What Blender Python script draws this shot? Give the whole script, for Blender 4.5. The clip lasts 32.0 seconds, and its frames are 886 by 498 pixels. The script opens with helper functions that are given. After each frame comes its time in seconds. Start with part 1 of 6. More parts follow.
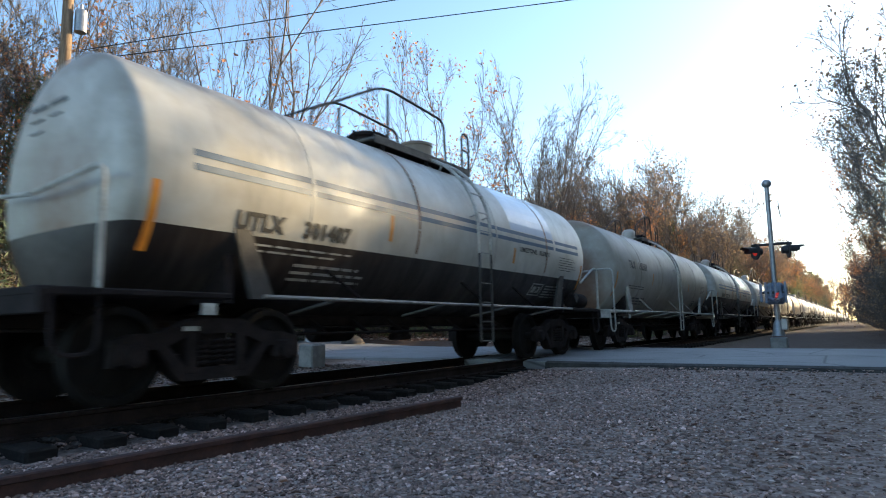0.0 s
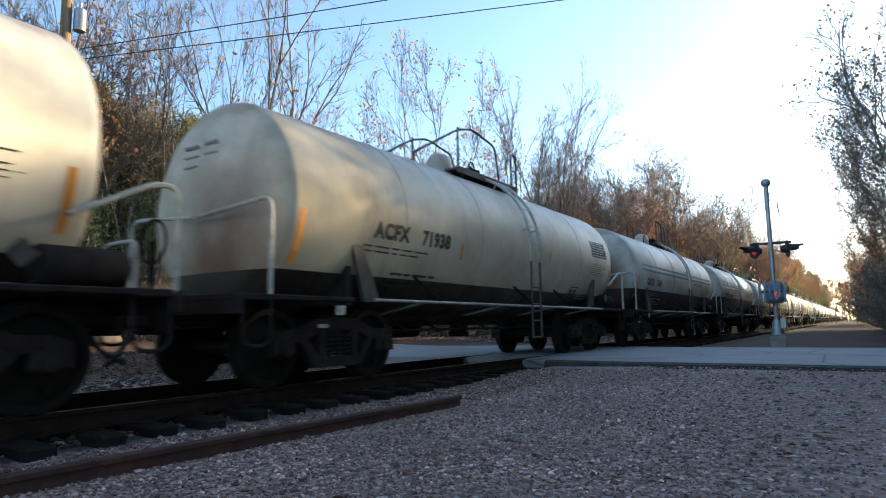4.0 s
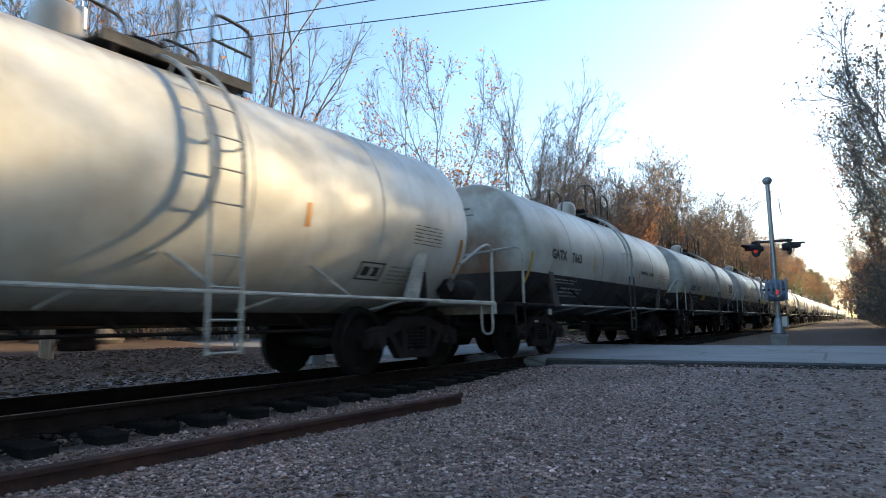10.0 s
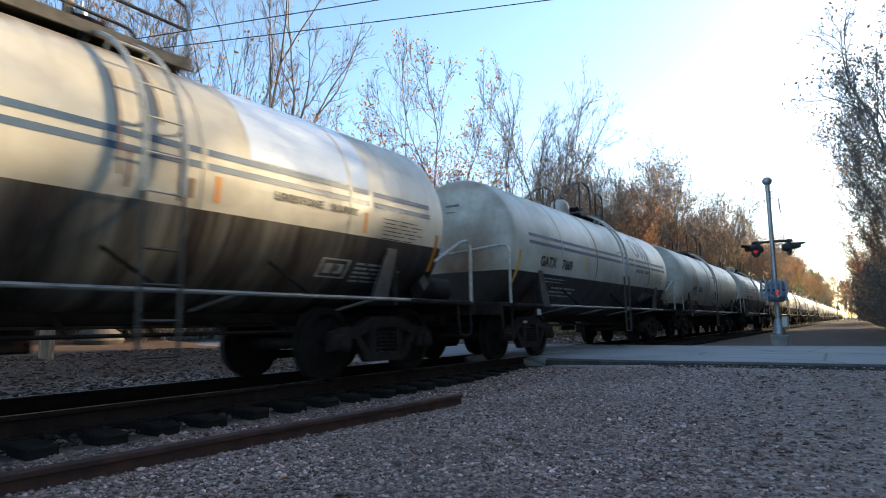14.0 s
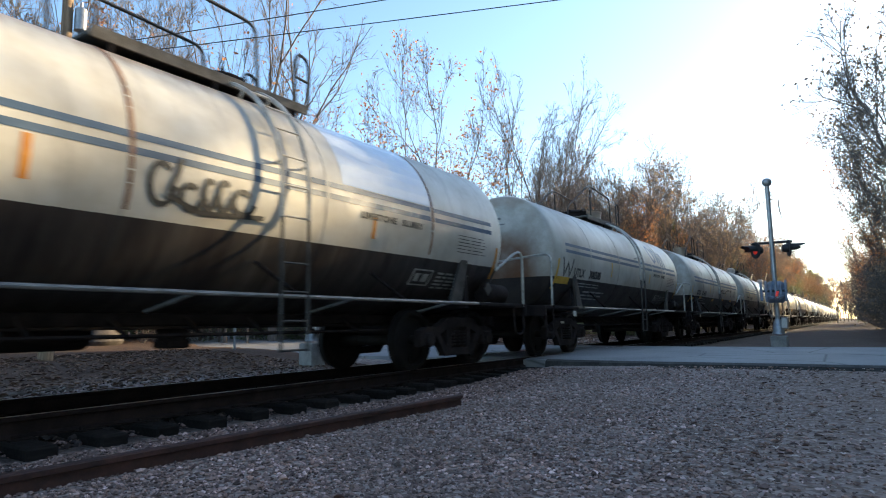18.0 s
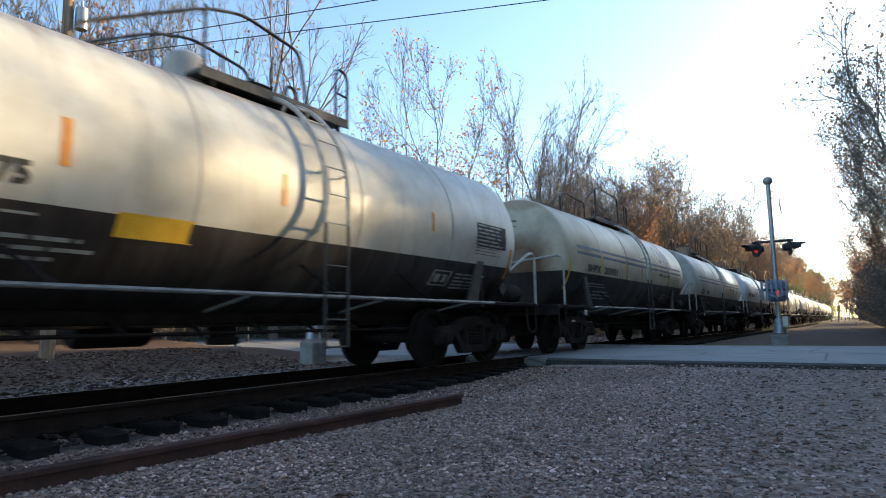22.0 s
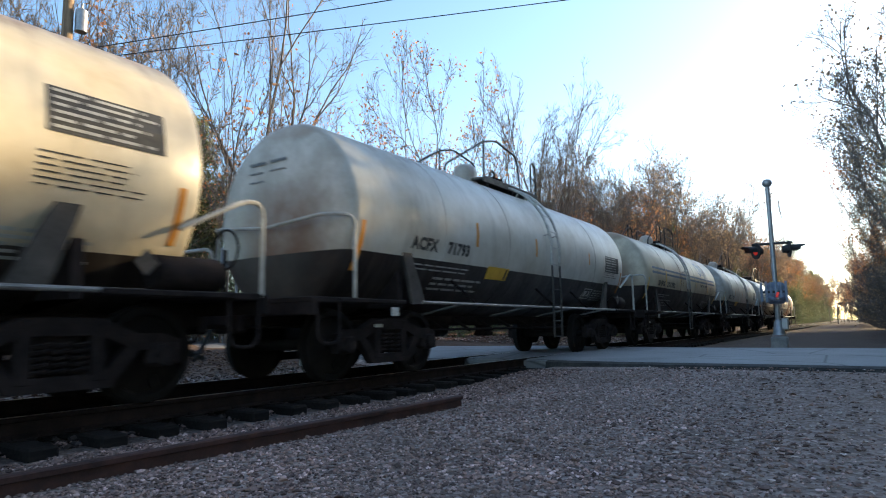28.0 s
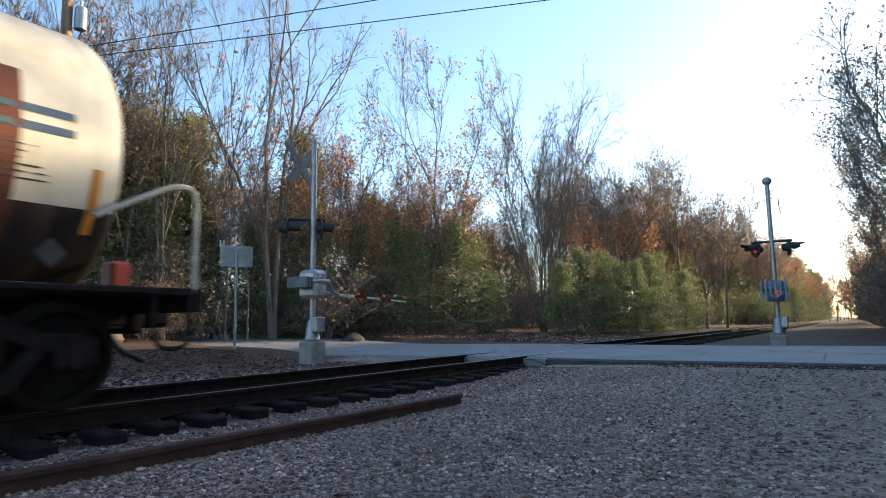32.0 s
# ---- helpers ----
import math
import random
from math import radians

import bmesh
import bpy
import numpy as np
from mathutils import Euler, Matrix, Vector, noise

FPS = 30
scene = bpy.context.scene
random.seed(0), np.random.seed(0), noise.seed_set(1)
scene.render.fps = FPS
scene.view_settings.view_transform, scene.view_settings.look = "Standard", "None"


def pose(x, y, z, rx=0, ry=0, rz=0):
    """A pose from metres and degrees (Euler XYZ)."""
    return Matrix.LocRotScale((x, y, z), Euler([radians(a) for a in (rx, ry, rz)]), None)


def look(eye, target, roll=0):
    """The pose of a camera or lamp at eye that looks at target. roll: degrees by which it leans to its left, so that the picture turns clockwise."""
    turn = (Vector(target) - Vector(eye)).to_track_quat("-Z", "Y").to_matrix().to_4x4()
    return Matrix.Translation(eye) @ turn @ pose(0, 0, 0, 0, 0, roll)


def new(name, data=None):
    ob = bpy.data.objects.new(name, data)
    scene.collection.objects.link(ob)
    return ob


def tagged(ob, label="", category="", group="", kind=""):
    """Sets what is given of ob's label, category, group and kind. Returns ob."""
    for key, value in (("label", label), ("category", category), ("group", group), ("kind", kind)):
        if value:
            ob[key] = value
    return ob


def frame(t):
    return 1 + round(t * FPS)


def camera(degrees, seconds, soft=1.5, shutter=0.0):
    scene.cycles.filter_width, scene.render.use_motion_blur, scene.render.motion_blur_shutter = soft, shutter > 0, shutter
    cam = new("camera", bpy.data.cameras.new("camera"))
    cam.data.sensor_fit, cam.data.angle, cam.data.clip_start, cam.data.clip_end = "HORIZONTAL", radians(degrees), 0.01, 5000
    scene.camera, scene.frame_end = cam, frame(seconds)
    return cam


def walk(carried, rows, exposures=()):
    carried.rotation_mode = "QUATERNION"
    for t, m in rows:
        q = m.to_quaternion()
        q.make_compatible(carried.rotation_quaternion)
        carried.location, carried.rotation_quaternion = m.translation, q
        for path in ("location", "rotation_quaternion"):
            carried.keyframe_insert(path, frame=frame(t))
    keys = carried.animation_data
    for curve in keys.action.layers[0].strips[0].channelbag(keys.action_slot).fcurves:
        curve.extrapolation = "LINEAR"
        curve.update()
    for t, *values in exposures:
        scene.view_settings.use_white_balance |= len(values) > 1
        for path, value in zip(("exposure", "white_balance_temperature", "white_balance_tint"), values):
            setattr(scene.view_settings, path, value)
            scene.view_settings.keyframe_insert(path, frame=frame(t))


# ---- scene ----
# X runs along the track away from the viewer, Y across it, rail tops lie at z = 0.
TRACK_Y = 6.50
SPEED = 16.388
SUN_AZ, SUN_EL = radians(-27), radians(16)

cam = camera(71.5, 32.0, soft=1.05, shutter=0.13)
EYE = (0.0, 0.0, 0.683)
SWAY = [(0, -0.021, 0.242), (0.5, -0.021, 0.242), (1, 0.000, 0.179), (1.5, -0.021, 0.126), (2, -0.074, 0.074),
        (2.5, -0.105, 0.084), (3, -0.084, 0.042), (3.5, -0.105, 0.137), (5.5, -0.063, 0.158), (6, -0.074, 0.179),
        (7, -0.042, 0.168), (8, -0.042, 0.200), (8.5, 0.021, 0.137), (9, 0.021, 0.116), (9.5, 0.021, 0.021),
        (10.5, 0.032, -0.032), (12, 0.053, -0.021), (13, 0.063, -0.021), (13.5, 0.032, 0.063), (14.5, 0.021, -0.032),
        (16.5, 0.063, 0.011), (17, 0.011, 0.000), (18, 0.000, 0.105), (19, 0.032, 0.158), (20, 0.032, 0.147),
        (20.5, 0.021, 0.053), (21.5, 0.063, -0.011), (23, 0.074, 0.011), (24.5, 0.032, 0.000), (25.5, 0.053, 0.053)]
SWAY += [(27.5, 0.053, 0.179), (28, 0.021, 0.189), (29, -0.063, 0.116), (30, -0.042, 0.095), (31, -0.084, 0.105),
         (31.5, -0.063, 0.032), (32, 0.000, 0.000)]


def aim(yaw, pitch, roll=-0.918):
    a, b = radians(33.745 + yaw), radians(6.929 + pitch)
    way = Vector((math.cos(a) * math.cos(b), math.sin(a) * math.cos(b), math.sin(b)))
    return look(EYE, Vector(EYE) + way, roll)


walk(cam, [(t, aim(y, p)) for t, y, p in SWAY], exposures=[(0, 1.55, 6600, 10)])

# ---- light ----
world = bpy.data.worlds.new("sky")
scene.world = world
world.use_nodes = True
wn = world.node_tree
sky = wn.nodes.new("ShaderNodeTexSky")
sky.sky_type, sky.sun_disc = "NISHITA", False
sky.sun_elevation, sky.sun_rotation = SUN_EL, radians(90) - SUN_AZ
sky.air_density, sky.dust_density, sky.ozone_density = 1.0, 0.8, 1.8
wn.nodes["Background"].inputs[1].default_value = 0.14
clear = wn.nodes.new("ShaderNodeMix")
clear.data_type, clear.blend_type = "RGBA", "MULTIPLY"
clear.inputs[0].default_value, clear.inputs[7].default_value = 1.0, (0.93, 1.02, 1.06, 1)
wn.links.new(sky.outputs[0], clear.inputs[6])
wn.links.new(clear.outputs[2], wn.nodes["Background"].inputs[0])
SUN_WAY = Vector((math.cos(SUN_AZ) * math.cos(SUN_EL), math.sin(SUN_AZ) * math.cos(SUN_EL), math.sin(SUN_EL)))
sun = new("sun", bpy.data.lights.new("sun", "SUN"))
sun.data.energy, sun.data.angle, sun.data.color = 4.3, radians(0.6), (1.0, 0.79, 0.48)
sun.matrix_world = look(SUN_WAY * 200, (0, 0, 0))


# ---- materials ----
def nodes_of(name):
    m = bpy.data.materials.new(name)
    m.use_nodes = True
    t = m.node_tree
    return m, t, t.nodes["Principled BSDF"]


def ramp(t, src, stops):
    r = t.nodes.new("ShaderNodeValToRGB")
    e = r.color_ramp.elements
    while len(e) < len(stops):
        e.new(0.5)
    for el, (p, c) in zip(e, stops):
        el.position, el.color = p, (*c, 1) if len(c) == 3 else c
    t.links.new(src, r.inputs[0])
    return r.outputs[0]


def tex(t, scale, detail=5, rough=0.6, stretch=(1, 1, 1), space="Object"):
    co = t.nodes.new("ShaderNodeTexCoord")
    mp = t.nodes.new("ShaderNodeMapping")
    mp.inputs["Scale"].default_value = stretch
    t.links.new(co.outputs[space], mp.inputs[0])
    n = t.nodes.new("ShaderNodeTexNoise")
    n.inputs["Scale"].default_value, n.inputs["Detail"].default_value, n.inputs["Roughness"].default_value = scale, detail, rough
    t.links.new(mp.outputs[0], n.inputs["Vector"])
    return n.outputs[0]


def mixc(t, fac, a, b, mode="MIX"):
    m = t.nodes.new("ShaderNodeMix")
    m.data_type, m.blend_type = "RGBA", mode
    for sock, v in ((m.inputs[0], fac), (m.inputs[6], a), (m.inputs[7], b)):
        if isinstance(v, bpy.types.NodeSocket):
            t.links.new(v, sock)
        elif isinstance(v, (int, float)):
            sock.default_value = v
        else:
            sock.default_value = (*v, 1)
    return m.outputs[2]


def bump(t, bsdf, height, strength=0.3, dist=0.01):
    b = t.nodes.new("ShaderNodeBump")
    b.inputs["Strength"].default_value, b.inputs["Distance"].default_value = strength, dist
    t.links.new(height, b.inputs["Height"])
    t.links.new(b.outputs[0], bsdf.inputs["Normal"])


def calc(t, op, a, b=0.0, clamp=False):
    m = t.nodes.new("ShaderNodeMath")
    m.operation, m.use_clamp = op, clamp
    for sock, v in zip(m.inputs, (a, b)):
        if isinstance(v, bpy.types.NodeSocket):
            t.links.new(v, sock)
        else:
            sock.default_value = v
    return m.outputs[0]


def simple(name, c1, c2, scale=8, rough=0.6, metal=0.0, grain=60, bumps=0.15, dist=0.004, stretch=(1, 1, 1), vary=0.0, sheen=0.5):
    """Two tones mixed by a broad and a fine noise, with fine relief."""
    m, t, b = nodes_of(name)
    broad, fine = tex(t, scale, 4, 0.6, stretch), tex(t, grain, 6, 0.65, stretch)
    f = calc(t, "ADD", calc(t, "MULTIPLY", broad, 0.65), calc(t, "MULTIPLY", fine, 0.35))
    col = ramp(t, f, [(0.36, c1), (0.64, c2)])
    if vary:
        info = t.nodes.new("ShaderNodeObjectInfo")
        k = calc(t, "ADD", calc(t, "MULTIPLY", info.outputs["Random"], vary), 1 - vary / 2)
        col = mixc(t, 1.0, col, k, "MULTIPLY")
    t.links.new(col, b.inputs["Base Color"])
    b.inputs["Roughness"].default_value, b.inputs["Metallic"].default_value = rough, metal
    b.inputs["Specular IOR Level"].default_value = sheen
    bump(t, b, fine, bumps, dist)
    return m


def paint(name, upper, lower, split, rust=0.28, soot=0.5, gloss=0.32, spill=0.25):
    """Tank paint: upper and lower colour meet at the height split; grime, rust stains and streaks that run down."""
    m, t, b = nodes_of(name)
    co = t.nodes.new("ShaderNodeTexCoord")
    sep = t.nodes.new("ShaderNodeSeparateXYZ")
    t.links.new(co.outputs["Object"], sep.inputs[0])
    broad, fine = tex(t, 1.1, 5, 0.62), tex(t, 9, 6, 0.7)
    streak = tex(t, 2.6, 5, 0.7, (1.6, 0.25, 0.25))
    base = mixc(t, ramp(t, broad, [(0.35, (0, 0, 0)), (0.75, (1, 1, 1))]), upper, [c * k for c, k in zip(upper, (0.64, 0.59, 0.51))])
    base = mixc(t, calc(t, "MULTIPLY", ramp(t, streak, [(0.52, (0, 0, 0)), (0.8, (1, 1, 1))]), soot), base, (0.16, 0.14, 0.12))
    rusty = calc(t, "MULTIPLY", ramp(t, streak, [(0.66, (0, 0, 0)), (0.78, (1, 1, 1))]), ramp(t, fine, [(0.45, (0, 0, 0)), (0.7, (1, 1, 1))]))
    base = mixc(t, calc(t, "MULTIPLY", rusty, rust), base, (0.30, 0.13, 0.05))
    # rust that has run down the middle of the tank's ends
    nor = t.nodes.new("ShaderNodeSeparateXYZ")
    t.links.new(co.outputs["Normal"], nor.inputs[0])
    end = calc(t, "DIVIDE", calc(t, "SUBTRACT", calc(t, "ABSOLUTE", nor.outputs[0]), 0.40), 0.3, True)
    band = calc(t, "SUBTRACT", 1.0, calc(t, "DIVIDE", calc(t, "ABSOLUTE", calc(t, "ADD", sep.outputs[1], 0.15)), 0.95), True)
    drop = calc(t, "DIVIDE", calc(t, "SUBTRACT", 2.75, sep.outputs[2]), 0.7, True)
    # the ends also mix towards a darker brown-grey, in patches
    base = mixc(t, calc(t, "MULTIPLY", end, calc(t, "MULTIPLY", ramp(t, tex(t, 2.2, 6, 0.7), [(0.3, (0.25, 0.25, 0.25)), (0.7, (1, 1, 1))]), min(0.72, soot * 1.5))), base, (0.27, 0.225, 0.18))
    info = t.nodes.new("ShaderNodeObjectInfo")
    run = calc(t, "MULTIPLY", calc(t, "MULTIPLY", end, calc(t, "MULTIPLY", band, drop)), calc(t, "MULTIPLY", calc(t, "ADD", calc(t, "MULTIPLY", info.outputs["Random"], 1.0), 0.45), min(1.8, rust * 6.5)))
    base = mixc(t, calc(t, "MULTIPLY", calc(t, "MULTIPLY", run, 1.0, True), ramp(t, broad, [(0.2, (0.5, 0.5, 0.5)), (0.6, (1, 1, 1))])), base, (0.17, 0.075, 0.035))
    # rust along the top line
    crown = calc(t, "MULTIPLY", calc(t, "DIVIDE", calc(t, "SUBTRACT", sep.outputs[2], calc(t, "SUBTRACT", 3.46, calc(t, "MULTIPLY", streak, 0.5))), 0.12, True), min(1.0, rust * 1.5))
    base = mixc(t, crown, base, (0.22, 0.12, 0.06))
    low = mixc(t, ramp(t, streak, [(0.40, (0, 0, 0)), (0.85, (1, 1, 1))]), lower, [c * 1.5 + k for c, k in zip(lower, (0.050, 0.043, 0.038))])
    low = mixc(t, calc(t, "MULTIPLY", ramp(t, broad, [(0.45, (0, 0, 0)), (0.8, (1, 1, 1))]), 0.5), low, (0.060, 0.053, 0.049))
    # pale slurry that has run down the belly amidships
    runs = ramp(t, tex(t, 1.9, 6, 0.75, (2.2, 0.12, 0.12)), [(0.42, (0, 0, 0)), (0.66, (1, 1, 1))])
    mid = calc(t, "MULTIPLY", calc(t, "SUBTRACT", 1.0, calc(t, "DIVIDE", calc(t, "ABSOLUTE", calc(t, "SUBTRACT", sep.outputs[0], 0.7)), 3.6), True), spill)
    low = mixc(t, calc(t, "MULTIPLY", mid, runs), low, (0.26, 0.25, 0.225))
    edge = calc(t, "ADD", sep.outputs[2], calc(t, "MULTIPLY", calc(t, "SUBTRACT", fine, 0.5), 0.012))
    mask = calc(t, "GREATER_THAN", edge, split)
    t.links.new(mixc(t, mask, low, base), b.inputs["Base Color"])
    t.links.new(ramp(t, fine, [(0.3, (gloss, gloss, gloss)), (0.75, (gloss + 0.25, gloss + 0.25, gloss + 0.25))]), b.inputs["Roughness"])
    t.links.new(calc(t, "ADD", calc(t, "MULTIPLY", mask, 0.32), 0.18), b.inputs["Specular IOR Level"])
    bump(t, b, fine, 0.05, 0.004)
    return m


WHITE, CREAM, GREY, BLACK = (0.62, 0.60, 0.545), (0.66, 0.57, 0.42), (0.46, 0.45, 0.42), (0.026, 0.0205, 0.0195)
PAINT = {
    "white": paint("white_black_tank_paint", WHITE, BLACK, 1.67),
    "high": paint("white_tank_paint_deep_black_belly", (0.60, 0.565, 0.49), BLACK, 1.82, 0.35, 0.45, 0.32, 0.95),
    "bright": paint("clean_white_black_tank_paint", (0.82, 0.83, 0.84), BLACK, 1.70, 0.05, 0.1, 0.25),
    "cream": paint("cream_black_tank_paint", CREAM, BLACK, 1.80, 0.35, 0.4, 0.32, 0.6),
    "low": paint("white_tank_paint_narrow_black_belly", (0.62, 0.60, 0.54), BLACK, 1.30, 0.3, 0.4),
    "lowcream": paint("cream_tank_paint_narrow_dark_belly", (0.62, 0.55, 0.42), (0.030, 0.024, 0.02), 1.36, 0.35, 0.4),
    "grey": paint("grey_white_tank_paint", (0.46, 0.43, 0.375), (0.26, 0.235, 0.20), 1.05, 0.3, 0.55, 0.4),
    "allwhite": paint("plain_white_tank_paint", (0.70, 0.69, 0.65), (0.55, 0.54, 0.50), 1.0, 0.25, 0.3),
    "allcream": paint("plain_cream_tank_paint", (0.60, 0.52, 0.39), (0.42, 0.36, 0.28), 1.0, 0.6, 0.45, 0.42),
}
DARK_STEEL = simple("sooty_black_steel", (0.012, 0.0095, 0.0095), (0.032, 0.024, 0.023), 4, 0.85, 0.0, 40, 0.3, sheen=0.12)
GREY_STEEL = simple("dusty_grey_steel", (0.030, 0.027, 0.025), (0.085, 0.078, 0.072), 4, 0.65, 0.2, 40, 0.3)
WHEEL_STEEL = simple("worn_wheel_steel", (0.004, 0.0034, 0.003), (0.015, 0.012, 0.011), 5, 0.75, 0.0, 30, 0.2, sheen=0.2)
# the track's rail sides lie in shade; this colour carries that darkness
RAIL_SIDE = simple("shaded_rusty_rail", (0.009, 0.0065, 0.0055), (0.026, 0.016, 0.014), 5, 0.85, 0.0, 50, 0.35, sheen=0.1)
LOOSE_RAIL = simple("rusty_loose_rail", (0.022, 0.0105, 0.010), (0.080, 0.032, 0.026), 4, 0.8, 0.1, 40, 0.4)
RAIL_TOP = simple("polished_rail_head", (0.35, 0.34, 0.33), (0.55, 0.54, 0.52), 3, 0.3, 0.9, 60, 0.05)
TIE_WOOD = simple("creosoted_wood", (0.008, 0.0066, 0.0062), (0.024, 0.0195, 0.0175), 6, 0.9, 0, 30, 0.5, 0.01, (0.6, 6, 6), 0.5, 0.12)
BLUE = simple("stripe_blue", (0.055, 0.10, 0.165), (0.095, 0.145, 0.215), 3, 0.4)
ORANGE = simple("orange_reflector", (0.50, 0.17, 0.02), (0.70, 0.30, 0.04), 5, 0.5)
YELLOW = simple("yellow_reflector", (0.62, 0.33, 0.02), (0.80, 0.50, 0.05), 5, 0.5)
# pipe grey is raised to hold the sky's highlight along the rail
RAIL_GREY = simple("highlit_grey_pipe", (0.13, 0.125, 0.12), (0.30, 0.29, 0.28), 4, 0.45, 0.2, 40, 0.1)
GRATING = simple("sooty_grey_grating", (0.045, 0.040, 0.036), (0.12, 0.11, 0.10), 6, 0.6, 0.2, 90, 0.5)
INK = simple("black_lettering", (0.015, 0.015, 0.017), (0.05, 0.048, 0.045), 12, 0.5)
PALE_INK = simple("pale_lettering", (0.28, 0.28, 0.27), (0.50, 0.50, 0.48), 12, 0.5)
WHITE_TRIM = simple("dirty_white_paint", (0.26, 0.245, 0.215), (0.56, 0.54, 0.49), 5, 0.5, 0, 40, 0.15)
# white paint; its blue tint is the sky's reflection put into the colour
PATCH = simple("fresh_white_patch_sky_tinted", (0.58, 0.64, 0.74), (0.68, 0.73, 0.81), 3, 0.18, 0, 60, 0.03)
RUSTY = simple("rust_stain", (0.10, 0.045, 0.02), (0.30, 0.14, 0.07), 3, 0.8, 0, 30, 0.3)
BROWN = simple("red_brown_spray_paint", (0.10, 0.034, 0.024), (0.17, 0.058, 0.036), 2, 0.65, sheen=0.25)
NAVY = simple("blue_grey_spray_paint", (0.05, 0.055, 0.085), (0.085, 0.09, 0.13), 2, 0.75, sheen=0.15)
PALE_SPRAY = simple("pale_spray_paint", (0.45, 0.45, 0.43), (0.62, 0.62, 0.60), 5, 0.5)
RED_FLAG = simple("red_plastic", (0.15, 0.012, 0.014), (0.23, 0.02, 0.022), 5, 0.4)
GALV = simple("weathered_silver_paint", (0.22, 0.225, 0.235), (0.40, 0.405, 0.415), 4, 0.4, 0.5, 40, 0.1)
ROCK = simple("lichen_grey_rock", (0.04, 0.033, 0.028), (0.10, 0.082, 0.07), 3, 0.9, 0, 30, 0.6, 0.01)
# darker twin of GALV: the right mast's box has its shade as colour
BLUE_GREY = simple("shaded_blue_grey_paint", (0.11, 0.14, 0.19), (0.22, 0.26, 0.33), 5, 0.5, 0.2, 40, 0.1)
# shade on the road's near face, put in as a dark colour
ROAD_EDGE = simple("shaded_asphalt_edge", (0.020, 0.019, 0.018), (0.06, 0.056, 0.052), 5, 0.9, 0, 40, 0.5, 0.01)
CONCRETE = simple("concrete", (0.15, 0.145, 0.14), (0.29, 0.28, 0.265), 5, 0.9, 0, 50, 0.4)
SIGN_BACK = simple("dull_grey_sheet_metal", (0.075, 0.08, 0.085), (0.15, 0.155, 0.16), 4, 0.6)
SIGNAL_BLACK = simple("matt_black_paint", (0.012, 0.012, 0.013), (0.03, 0.03, 0.03), 5, 0.6)
POLE_WOOD = simple("weathered_pole_wood", (0.16, 0.10, 0.06), (0.34, 0.23, 0.14), 4, 0.85, 0, 30, 0.5, 0.01, (6, 6, 0.5))
BARK = simple("grey_brown_bark", (0.085, 0.066, 0.053), (0.25, 0.20, 0.165), 3, 0.9, 0, 22, 0.8, 0.02, (3, 3, 0.6))
WIRE = simple("black_cable", (0.02, 0.02, 0.02), (0.05, 0.05, 0.05), 5, 0.6)


def leaf_material(name, tones, trans=0.3):
    m, t, b = nodes_of(name)
    geo = t.nodes.new("ShaderNodeNewGeometry")
    col = ramp(t, geo.outputs["Random Per Island"], [(i / max(1, len(tones) - 1), c) for i, c in enumerate(tones)])
    t.links.new(col, b.inputs["Base Color"])
    b.inputs["Roughness"].default_value = 0.6
    tr = t.nodes.new("ShaderNodeBsdfTranslucent")
    t.links.new(col, tr.inputs[0])
    mx = t.nodes.new("ShaderNodeMixShader")
    mx.inputs[0].default_value = trans
    t.links.new(b.outputs[0], mx.inputs[1])
    t.links.new(tr.outputs[0], mx.inputs[2])
    t.links.new(mx.outputs[0], t.nodes["Material Output"].inputs[0])
    return m


RUST_LEAF = leaf_material("rust_orange_leaves", [(0.28, 0.11, 0.055), (0.46, 0.19, 0.085), (0.62, 0.28, 0.12), (0.42, 0.23, 0.12)], 0.55)
DULL_LEAF = leaf_material("dull_brown_leaves", [(0.22, 0.15, 0.10), (0.36, 0.23, 0.14), (0.46, 0.32, 0.20), (0.30, 0.22, 0.13)], 0.55)
PINE_NEEDLE = leaf_material("dark_pine_needles", [(0.075, 0.088, 0.05), (0.13, 0.14, 0.07), (0.19, 0.20, 0.095), (0.26, 0.235, 0.12)], 0.5)
BUSH_LEAF = leaf_material("green_bush_leaves", [(0.07, 0.10, 0.05), (0.12, 0.165, 0.08), (0.19, 0.235, 0.11), (0.29, 0.30, 0.14)], 0.45)
LITTER = leaf_material("fallen_leaves", [(0.05, 0.025, 0.02), (0.22, 0.12, 0.085), (0.56, 0.44, 0.38), (0.09, 0.045, 0.03), (0.36, 0.21, 0.15)], 0.1)
# bank leaves, in darker tones than LITTER
DARK_LITTER = leaf_material("dark_fallen_leaves", [(0.07, 0.035, 0.022), (0.13, 0.07, 0.042), (0.24, 0.14, 0.09), (0.09, 0.05, 0.03)], 0.1)


